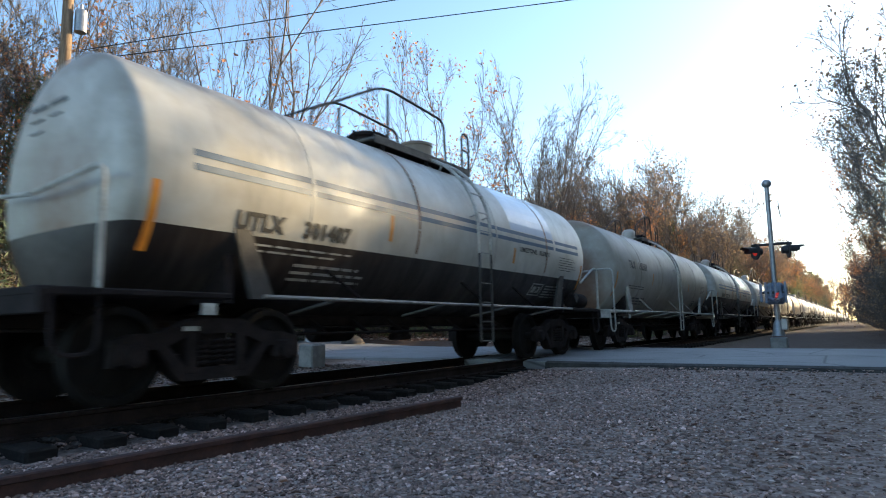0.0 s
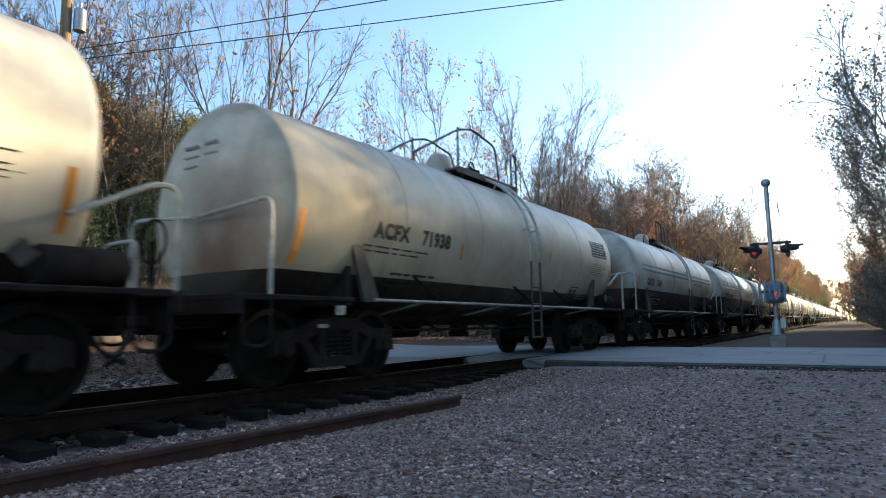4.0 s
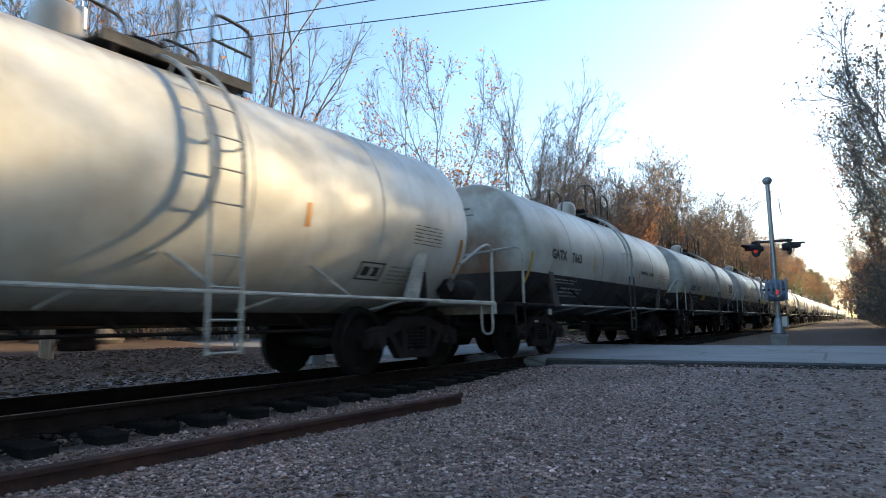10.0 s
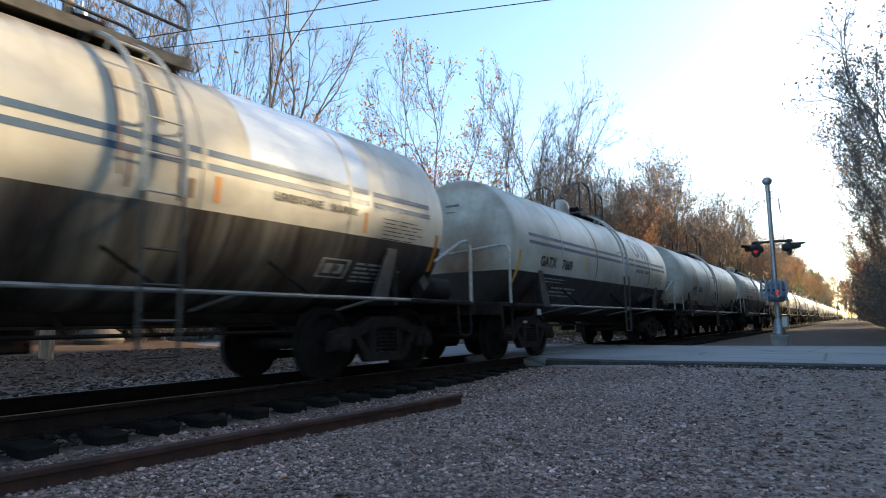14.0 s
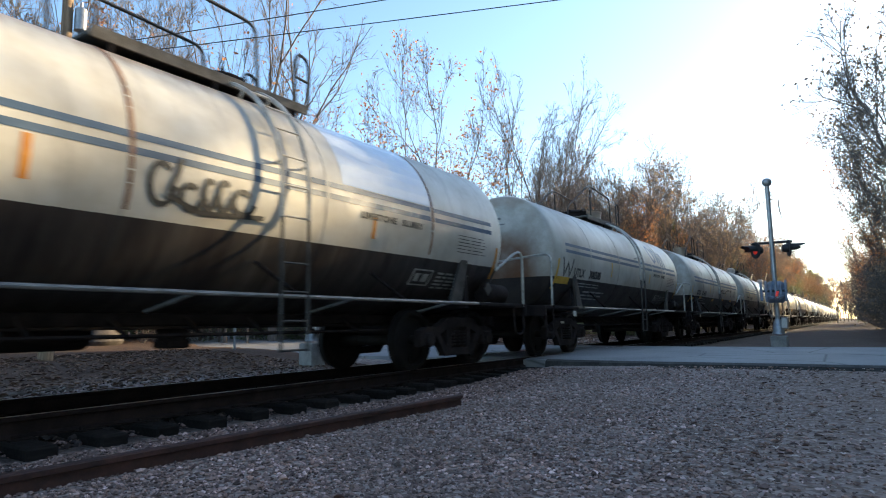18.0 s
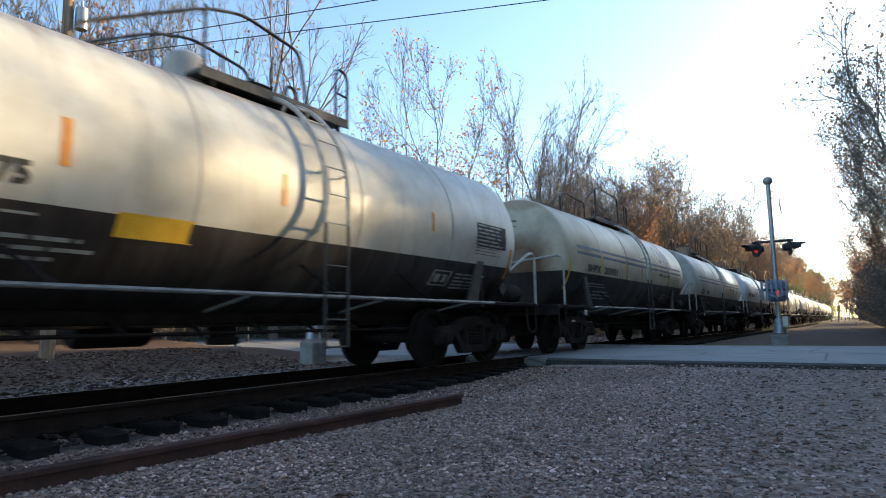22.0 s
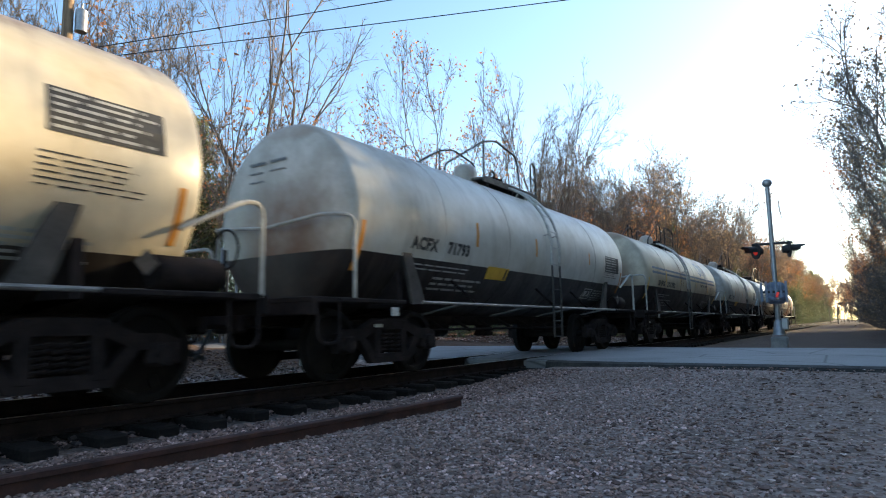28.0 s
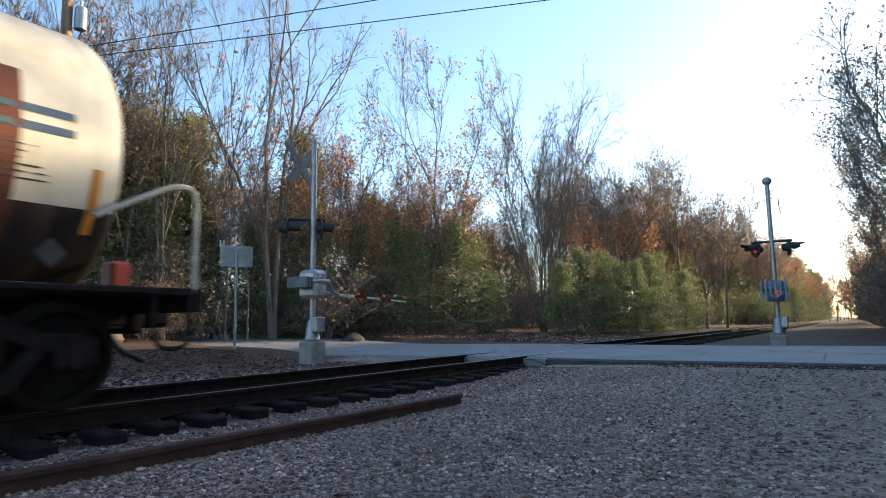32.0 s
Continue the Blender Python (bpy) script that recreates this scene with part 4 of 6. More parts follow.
    reflectors(car, h, rows, rm)
    if striped and i % 2 == 0:
        for k in (-0.22, 0.62):
            part("rust_streak", sheet(k * h - 0.022, k * h + 0.022, -20, 70, 0.0075), RUSTY, car, "rust along a weld seam")
    if kind == "SHPX" and striped:
        for dx, p0, p1, w in ((-0.34, -8, 38, 0.022), (-0.26, -12, 2, 0.03), (0.24, -14, 8, 0.025), (0.36, -12, -4, 0.05), (0.05, 15, 60, 0.02)):
            part("rust_streak", sheet(lx + dx - w / 2, lx + dx + w / 2, p0, p1, 0.0078), RUSTY, car, "rust run beside the ladder")
    placards(car, L, h, coat in ("white", "high", "bright", "cream"), 10 * i)

def car_of(mark):
    k = [c[7] for c in CARS].index(mark)
    car, x = TRAIN[k]
    return car, (CARS[k][1] - CARS[k][0]) / 2


# what sets single cars apart
car, h = car_of("SHPX 202135")
scrawl(car, 5.3 - h, -10, 1.0, 12, INK, 3, 0.04)
part("pale_wash", sheet(5.5 - h, 6.35 - h, -60, -21, 0.004), GREY_STEEL, car, "pale run-down wash on the black belly")
car, h = car_of("GATX 65047")
for a, b, p in ((1.5, 2.1, -34), (2.2, 2.95, -30), (3.25, 3.9, -29), (4.1, 5.0, -28)):
    part("graffiti", sheet(a - h, b - h, p, p + 9, 0.007, 2, 0.12), INK, car, "black painted-over block")
car, h = car_of("ACFX 71942")
scrawl(car, 4.5 - h, -18, 1.15, 14, INK, 5, 0.045)
scrawl(car, 6.6 - h, -26, 0.8, 8, INK, 6, 0.04)
car, h = car_of("NATX 180013")
for k, (cx, cp, rx, rp) in enumerate(((4.55, -8, 0.12, 8), (4.85, -12, 0.10, 5), (5.05, -10, 0.06, 6), (5.22, -10, 0.07, 6), (5.45, -12, 0.12, 5))):
    part("graffiti", ribbon([(cx - h + rx * math.cos(a) + 0.04 * j / 14, cp + rp * math.sin(a) + 0.5 * k) for j, a in enumerate([0.8 + i * 0.42 for i in range(14)])], 0.055, 0.010 + 0.0007 * k), INK, car, "black sprayed loop")
part("graffiti", ribbon([(4.75 - h, 3), (4.70 - h, -4), (4.62 - h, -12), (5.0 - h, -17), (5.75 - h, -15)], 0.05, 0.015), INK, car, "black sprayed sweep")
car, h = car_of("UTLX 300588")
part("graffiti", ribbon([(0.28 - h, -4), (0.42 - h, -21), (0.56 - h, -8), (0.72 - h, -21), (0.86 - h, -4)], 0.06), INK, car, "sprayed zigzag stroke")
part("notice", sheet(0.1 - h, 0.78 - h, -29, -22, 0.006), YELLOW, car, "yellow warning panel")
car, h = car_of("UTLX 301450")
scrawl(car, 5.3 - h, -8, 2.2, 6, INK, 9, 0.03)
for mark in ("UTLX 301450", "GATX 4912"):
    car, h = car_of(mark)
    for a, p in ((0.2, -30), (1.6, -27), (4.2, -29), (6.4, -26), (8.6, -26)):
        part("notice", sheet(a - h, a + 0.42 - h, p, p + 4, 0.006), YELLOW, car, "yellow warning panel")
car, h = car_of("SHPX 206129")
number(car, h, "CALCIUM CARBONATE", 0.35, 2.80, 0.16, 2.6)
part("emblem", sheet(0.3 - h, 3.0 - h, 21, 22, 0.006), INK, car, "thin rule under the words")
car, h = car_of("UTLX 301374")
for k in range(6):
    cx = 3.0 + 0.33 * k - h
    part("graffiti", ribbon([(cx + 0.15 * math.cos(a), -8 + 9 * math.sin(a)) for a in [j * 0.52 for j in range(13)]], 0.13, 0.008 + 0.0007 * k), PALE_SPRAY, car, "fat silver sprayed loop")
scrawl(car, 6.0 - h, 20, 0.75, 16, INK, 12, 0.05)
scrawl(car, 6.25 - h, -13, 1.05, 17, INK, 13, 0.05)
car, h = car_of("GATX 7651")
part("graffiti", sheet(5.2 - h, 9.75 - h, -88, 22, 0.0055, 4), BROWN, car, "red-brown sprayed panel over the rear half")
part("graffiti", sheet(6.5 - h, 8.9 - h, 6, 88, 0.0075, 3, -0.25), NAVY, car, "blue-grey sprayed panel over the top")
for p0, p1 in ((7.2, 9.4), (1.2, 3.4)):
    part("stripe", sheet(5.3 - h, 9.7 - h, p0, p1, 0.0095, 3), simple("dull_teal_stripe", (0.05, 0.09, 0.12), (0.09, 0.14, 0.17), 3, 0.45) if p0 > 5 else bpy.data.materials["dull_teal_stripe"], car, "dull teal stripe under the spray")
for k, pts in enumerate((((6.3, -14), (6.34, -28), (6.5, -17), (6.62, -26), (6.5, -24)), ((6.7, -24), (6.8, -16), (6.92, -26), (6.98, -14)), ((7.05, -26), (7.1, -12), (7.25, -22), (7.3, -12)), ((7.35, -25), (7.45, -13), (7.9, -17), (7.4, -20), (7.85, -26)))):
    part("graffiti", ribbon([(x - h, p) for x, p in pts], 0.035, 0.011 + 0.0006 * k), PALE_SPRAY, car, "pale sprayed stroke")
part("end_device", merge(cbox((h + 0.80, 0.0, 1.24), (0.20, 0.26, 0.30), 0.03), rod((h + 0.80, 0, 0.95), (h + 0.80, 0, 1.15), 0.03)), RED_FLAG, car, "red end-of-train marker box")


# ---- ground, track and road ----
def setting(name, shape, material, label="", smooth=False):
    ob = new(name, as_mesh(name, shape, material, smooth))
    return tagged(ob, label, name.split("_")[0], "", "structure")


def smooth_step(a, b, x):
    k = min(1.0, max(0.0, (x - a) / (b - a)))
    return k * k * (3 - 2 * k)


def road_top(y):
    """Height of the road's surface: level with the rails, falling away behind the track."""
    return -0.015 - 0.10 * smooth_step(2.0, 9.0, y - TRACK_Y) + 0.32 * smooth_step(11, 26, y) + 0.03 * smooth_step(2.0, 7.0, TRACK_Y - y)


def road_edges(y):
    """Near and far edge of the road, in X, where it is y across."""
    near = 10.9 + 0.10 * max(y, 0) + 0.004 * max(y - 8, 0) ** 2
    far = 17.6 + 0.14 * max(y, 0) + 0.006 * max(y - 8, 0) ** 2
    return near, far


def ground_height(x, y):
    d = abs(y - TRACK_Y)
    z = -0.27 + 0.05 * noise.noise((x * 0.25, y * 0.25, 0)) * smooth_step(1.6, 3.5, d)
    z += 0.035 * (1 - smooth_step(0.8, 1.1, d)) - 0.03 * smooth_step(0.9, 1.2, d) * (1 - smooth_step(1.5, 2.0, d))
    z += 0.12 * smooth_step(8.3, 9.6, y) + 0.23 * smooth_step(10, 15, y) + 1.0 * smooth_step(14, 40, y) + 5.0 * smooth_step(32, 85, y) + 0.25 * smooth_step(2, 9, -y)
    near, far = road_edges(y)
    if d > 1.3:
        z = max(z, -0.27 + (0.125 + 0.10 * smooth_step(1.0, 5.0, TRACK_Y - y)) * smooth_step(near - 4, near, x) * (1 - smooth_step(far, far + 7, x)))
    if near - 0.2 < x < far + 0.2:
        z = min(z, -0.12)
    return z


def ground_sheet():
    xs = [-2500, -600, -150, -50, -20] + [-10 + 0.5 * i for i in range(110)] + [46 + 3 * i for i in range(30)] + [150, 200, 280, 400, 700, 1400, 2800]
    ys = [-2500, -700, -200, -80, -40, -25, -16] + [-12 + 0.5 * i for i in range(80)] + [29, 32, 36, 42, 50, 65, 90, 140, 250, 700, 2500]
    v = [(x, y, ground_height(x, y)) for x in xs for y in ys]
    n = len(ys)
    f = [(i * n + j, (i + 1) * n + j, (i + 1) * n + j + 1, i * n + j + 1) for i in range(len(xs) - 1) for j in range(n - 1)]
    return v, f


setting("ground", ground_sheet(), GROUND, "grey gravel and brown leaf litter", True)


def road_shape():
    v, f = [], []
    ys = [-40, -25, -15, -8] + [-6 + i for i in range(46)]
    for y in ys:
        a, b = road_edges(y)
        top = road_top(y)
        for x, z in ((a - 0.02, top - 0.35), (a, top - 0.03), (a + 0.15, top), ((a + b) / 2, top + 0.03), (b - 0.15, top), (b, top - 0.03), (b + 0.02, top - 0.35)):
            v.append((x + 0.05 * noise.noise((x, y, 3)), y, z))
    for i in range(len(ys) - 1):
        for j in range(6):
            f.append((i * 7 + j, i * 7 + 7 + j, i * 7 + 8 + j, i * 7 + 1 + j))
    return v, f


setting("road", road_shape(), ASPHALT, "worn grey asphalt road over the track")

# strip added along the near edge, coloured dark for the shadow line
edge_ys = [-12 + 0.4 * i for i in range(44)]
edge_v = []
for y in edge_ys:
    if abs(y - TRACK_Y) > 0.9:
        a = road_edges(y)[0] + 0.04 * noise.noise((y * 1.7, 0, 8))
        top = road_top(y) - 0.005
        edge_v += [(a - 0.10, y, top - 0.25), (a - 0.05, y, top - 0.035), (a + 0.05, y, top - 0.004)]
edge_f = [(3 * i + j, 3 * i + 3 + j, 3 * i + 4 + j, 3 * i + 1 + j) for i in range(len(edge_v) // 3 - 1) for j in range(2) if edge_v[3 * i + 3][1] - edge_v[3 * i][1] < 1]
setting("road_edge", (edge_v, edge_f), ROAD_EDGE, "dark strip for the shadow line at the asphalt's edge")

RAIL_PROFILE = [(-0.070, -0.172), (0.070, -0.172), (0.070, -0.160), (0.012, -0.140), (0.009, -0.045), (0.034, -0.034), (0.036, -0.008), (0.028, 0.0), (-0.028, 0.0), (-0.036, -0.008), (-0.034, -0.034), (-0.009, -0.045), (-0.012, -0.140), (-0.070, -0.160)]


def rail_bar(x0, x1, step=200.0):
    n = len(RAIL_PROFILE)
    k = max(1, int((x1 - x0) / step))
    v = [(x0 + (x1 - x0) * i / k, a, b) for i in range(k + 1) for a, b in RAIL_PROFILE]
    f = [(i * n + j, i * n + (j + 1) % n, (i + 1) * n + (j + 1) % n, (i + 1) * n + j) for i in range(k) for j in range(n)]
    return v, f + [tuple(range(n - 1, -1, -1)), tuple(range(k * n, k * n + n))]


track = thing("railway_track", (0, TRACK_Y, 0), "rusty steel rails on dark wooden ties in ballast", "track", "", "structure")
for y in (-0.7525, 0.7525):
    r = part("rail", rail_bar(-60, 900), RAIL_SIDE, track, "rusty rail with a polished head", at=(0, y, 0))
    part("rail_head", [[(x, w, 0.003) for x in (-60, 900) for w in (-0.027, 0.027)], [(0, 2, 3, 1)]], RAIL_TOP, track, "polished running surface", at=(0, y, 0))
# paved crossing between and beside the rails
for a, b in ((-0.62, 0.62), (-1.35, -0.84), (0.84, 1.35)):
    part("crossing_panel", lambda: cbox((15.05, (a + b) / 2, -0.09), (6.9, b - a, 0.14), 0.01), ASPHALT, track, "worn asphalt panel")

stray = thing("loose_rail", (0, 0, 0), "length of rusty old rail lying in the gravel", "rail")
part("rail_length", merge(turned([[(x, y * 1.2, z * 1.2) for x, y, z in rail_bar(-1.2, 3.47, 10)[0]], rail_bar(-1.2, 3.47, 10)[1]], pose(0, 4.21, -0.130, 0, 0, -2.0))), LOOSE_RAIL, stray)
part("rail_length", merge(turned([[(x, y * 1.2, z * 1.2) for x, y, z in rail_bar(3.48, 6.32, 10)[0]], rail_bar(3.48, 6.32, 10)[1]], pose(0, 4.23, -0.140, 0, 0, -2.0))), LOOSE_RAIL, stray)


# ---- signals, poles, signs ----
def hood_lamp(parent, at, lit, turn, size=0.8):
    """A flashing lamp: black backing disc, hooded visor and red lens."""
    m = pose(*at, 0, 0, turn) @ Matrix.Scale(size, 4)
    unit = part("lamp_unit", turned(merge(shift(spun([(-0.02, 0.28), (0.0, 0.29), (0.02, 0.28)], 24), (0.0, 0, 0)), spun([(-0.22, 0.05), (-0.20, 0.12), (0.0, 0.155)], 18)), m), SIGNAL_BLACK, parent, "black lamp with round backing", True)
    v, f = [], []
    for i in range(2):
        for k in range(13):
            a = radians(-20 + 220 * k / 12)
            v.append((0.02 + i * (0.46 if 3 < k < 10 else 0.30), 0.16 * math.cos(a), 0.16 * math.sin(a)))
    f = [(k, k + 1, k + 14, k + 13) for k in range(12)]
    part("visor", turned((v, f), m), SIGNAL_BLACK, unit, "black visor")
    part("lens", turned(spun([(0.022, 0.145), (0.04, 0.12), (0.052, 0.06), (0.055, 0.01)], 18), m), RED_LIT if lit else RED_DARK, unit, "lit red lens" if lit else "dark red lens", True)


def crossing_signal(x, y, z, face, lamps, crossbuck, arm_way, label, size, box):
    """Mast with paired lamps and a gate mechanism. face: degrees to which the lamps look."""
    sig = thing("crossing_signal", (x, y, z), label, "crossing signal", "level crossing signals")
    sig.scale = (size, size, size)
    part("foundation", cbox((0, 0, -0.09), (0.40, 0.40, 0.54), 0.03), CONCRETE, sig, "concrete foundation block")
    base = part("mast_base", spun([(0.22, 0.17), (0.28, 0.15), (0.55, 0.11), (0.62, 0.075)], 14, "z"), GALV, sig, "flared cast base", True)
    part("junction_box", cbox((0.0, -0.16, 0.52), (0.26, 0.16, 0.30), 0.02), GALV, sig)
    part("mast", spun([(0.25, 0.062), (4.35, 0.058)], 14, "z"), GALV, sig, "silver tube mast", True)
    if crossbuck:
        part("finial", spun([(4.34, 0.07), (4.42, 0.06), (4.46, 0.02)], 12, "z"), GALV, sig, smooth=True)
    else:
        part("finial", spun([(4.26, 0.03), (4.29, 0.085), (4.35, 0.125), (4.42, 0.125), (4.48, 0.085), (4.50, 0.02)], 16, "z"), GALV, sig, "round ball cap", True)
    a = radians(face)
    side = Vector((-math.sin(a), math.cos(a), 0))
    fw = Vector((math.cos(a), math.sin(a), 0))
    zl = 2.52
    ends = [Vector((dx, dy, zl + 0.18)) for dx, dy, turn, on in lamps]
    part("crossarm", rod(tuple(ends[0] + (ends[0] - ends[1]) * 0.12), tuple(ends[1] + (ends[1] - ends[0]) * 0.12), 0.035), SIGNAL_BLACK, sig, "black lamp arm")
    for dx, dy, turn, on in lamps:
        hood_lamp(sig, (dx, dy, zl), on, turn)
        part("lamp_bracket", rod((dx, dy, zl), (dx, dy, zl + 0.20), 0.03), SIGNAL_BLACK, sig, "black lamp bracket")
    if crossbuck:
        for k in (-1, 1):
            board = part("crossbuck_board", turned(cbox((0, 0, 0), (0.022, 1.22, 0.18), 0.008), pose(-0.14, 0.06, 3.85, 0, 0, face) @ pose(0.16 + 0.012 * k, 0, 0, 45 * k, 0, 0)), SIGN_BACK, sig, "grey back of a crossbuck board")
    w = radians(arm_way)
    aw = Vector((math.cos(w), math.sin(w), 0))
    part("gate_mechanism", merge(turned(cbox((0, 0, 1.34), (0.46, 0.42, 0.56), 0.06), pose(0, 0, 0, 0, 0, face)), turned(cbox((0.0, 0.0, 1.60), (0.30, 0.30, 0.08), 0.035), pose(0, 0, 0, 0, 0, face))), box, sig, "gate motor box")
    for q in (-0.23, 0.23):
        part("gate_bracket", turned(tube([(-0.42, q * 0.8, 1.36), (-0.1, q * 0.9, 1.40), (0.22, q, 1.40), (0.42, q * 0.7, 1.22), (0.85, q * 0.15, 1.15)], [0.03, 0.045, 0.055, 0.045, 0.035], 6), pose(0, 0, 0, 0, 0, arm_way)), box, sig, "arm bracket")
    if not crossbuck:
        for k in range(6):
            part("slat", cbox((-0.50, -0.29 + 0.116 * k, 1.36), (0.05, 0.06, 0.56 - 0.06 * (k % 2)), 0.012), box, sig, "upright blue-grey bar")
        part("slat_rail", cbox((-0.48, 0, 1.36), (0.03, 0.66, 0.06), 0.01), SIGNAL_BLACK, sig, "dark cross bar")
    for k in range(3):
        part("counterweight", turned(cbox((-0.50 + 0.09 * k, 0, 1.36), (0.05, 0.50, 0.22), 0.02), pose(0, 0, 0, 0, 0, arm_way)), SIGN_BACK, sig, "grey counterweight plate")
    arm = part("gate_arm", turned(tube([(0.7, 0, 1.16), (2.2, 0, 1.13), (3.9, 0, 1.08)], [0.042, 0.034, 0.024], 4), pose(0, 0, 0, 0, 0, arm_way)), WHITE_TRIM, sig, "lowered white gate arm")
    for k in (0, 1):
        part("arm_band", turned(tube([(1.5 + 1.1 * k, 0, 1.145 - 0.03 * k), (2.0 + 1.1 * k, 0, 1.135 - 0.03 * k)], 0.043 - 0.006 * k, 4), pose(0, 0, 0, 0, 0, arm_way)), RED_DARK, arm, "red band")
    for d in (1.7, 2.8, 3.8):
        part("arm_lamp", turned(shift(spun([(-0.03, 0.01), (-0.025, 0.02), (0.025, 0.02), (0.03, 0.01)], 12, "y"), (d, 0, 1.20)), pose(0, 0, 0, 0, 0, arm_way)), RED_LIT, arm, "small lit red lamp", True)
    return sig


crossing_signal(20.2, 1.93, 0.03, -85, ((0.0, 0.40, 128, True), (0.0, -0.40, -72, False)), False, 186, "silver signal mast with red lamps and ball cap", 1.07, BLUE_GREY)
crossing_signal(9.6, 9.85, 0.16, 97, ((-0.36, 0.40, -46, False), (0.16, -0.06, -38, False)), True, 8, "silver signal mast with crossbuck and lowered gate", 1.06, GALV)

sign = thing("road_sign", (10.4, 13.5, 0.12), "blank grey back of a sign on a steel post", "sign")
part("post", cbox((0, 0, 1.3), (0.07, 0.05, 2.6), 0.01), GALV, sign)
part("sign_plate", turned(cbox((0.05, 0, 2.42), (0.02, 0.82, 0.55), 0.006), pose(0, 0, 0, 0, 0, 60)), GALV, sign, "grey sheet metal plate")


def utility_pole(x, y, z, high):
    p = thing("utility_pole", (x, y, z), "weathered wooden utility pole with a small transformer", "utility pole")
    part("pole", tube([(0, 0, -0.5), (0.04, 0.02, high * 0.5), (0.0, 0.0, high)], [0.15, 0.13, 0.10], 12), POLE_WOOD, p, smooth=True)
    part("transformer", shift(merge(spun([(-0.28, 0.03), (-0.27, 0.13), (0.24, 0.13), (0.28, 0.09), (0.29, 0.03)], 16, "z"), rod((0, 0, 0.28), (0, 0, 0.42), 0.03)), (0.24, -0.16, 7.75)), GALV, p, "grey transformer can", True)
    part("crossarm", cbox((0, 0, high - 0.6), (0.10, 2.2, 0.12), 0.015), POLE_WOOD, p)
    for k in (-0.95, -0.4, 0.4, 0.95):
        part("insulator", shift(spun([(0, 0.03), (0.06, 0.055), (0.10, 0.03), (0.16, 0.05), (0.19, 0.015)], 10, "z"), (0, k, high - 0.54)), GALV, p, smooth=True)
    return p


utility_pole(6.38, 14.6, 0.1, 10.2)


def cable(a, b, sag, r=0.012):
    pts = [Vector(a).lerp(Vector(b), i / 20) - Vector((0, 0, sag * 4 * (i / 20) * (1 - i / 20))) for i in range(21)]
    return tube([tuple(p) for p in pts], r, 5)


for k, (a, b, s) in enumerate((((6.7, 14.5, 6.95), (19.5, -3.5, 9.85), 0.03), ((6.7, 14.5, 7.2), (16.9, -4.3, 9.42), 0.03))):
    w = new("overhead_wire", as_mesh("overhead_wire", cable(a, b, s), WIRE))
    tagged(w, "black overhead cable strung across the sky", "cable", "overhead cables")

# small things on the bank and in the air
stick = new("fallen_branch", as_mesh("fallen_branch", tube([(2.6, 9.2, -0.17), (3.2, 9.35, -0.13), (3.9, 9.40, -0.15), (4.7, 9.7, -0.19)], [0.05, 0.045, 0.035, 0.015], 6), BARK, True))
tagged(stick, "dark fallen branch lying on the stony bank", "branch")


def boulder(x, y, size, seed):
    r = random.Random(seed)
    prof = spun([(-0.5, 0.3), (-0.35, 0.75), (0.0, 1.0), (0.35, 0.85), (0.6, 0.5), (0.72, 0.1)], 12, "z")
    pts = [(a * size * (1 + 0.25 * noise.noise((a * 1.3 + seed, b * 1.3, c * 1.3))), b * size * 0.8 * (1 + 0.25 * noise.noise((b + seed, c, a))), c * size * (0.8 + 0.3 * noise.noise((c, a + seed, b)))) for a, b, c in prof[0]]
    ob = new("boulder", as_mesh("boulder", (pts, prof[1]), ROCK, True))
    ob.location = (x, y, ground_height(x, y) + 0.1)
    tagged(ob, "grey boulder half sunk in leaf litter", "boulder", "boulders by the road")


for k, (x, y, size) in enumerate(((19.5, 17.6, 0.6), (10.5, 20.5, 0.8))):
    boulder(x, y, size, k)
twig = new("hanging_twig", as_mesh("hanging_twig", merge(tube([(22, 1.80, 13.5), (22.02, 1.82, 4.5)], 0.001, 3), tube([(22.02, 1.82, 4.5), (22.0, 1.80, 4.1), (22.0, 1.73, 3.75)], [0.02, 0.025, 0.008], 4), tube([(22.0, 1.80, 4.15), (22.02, 1.88, 4.45)], [0.018, 0.006], 4)), BARK))
tagged(twig, "small dead forked twig hanging by a thin vine", "twig")


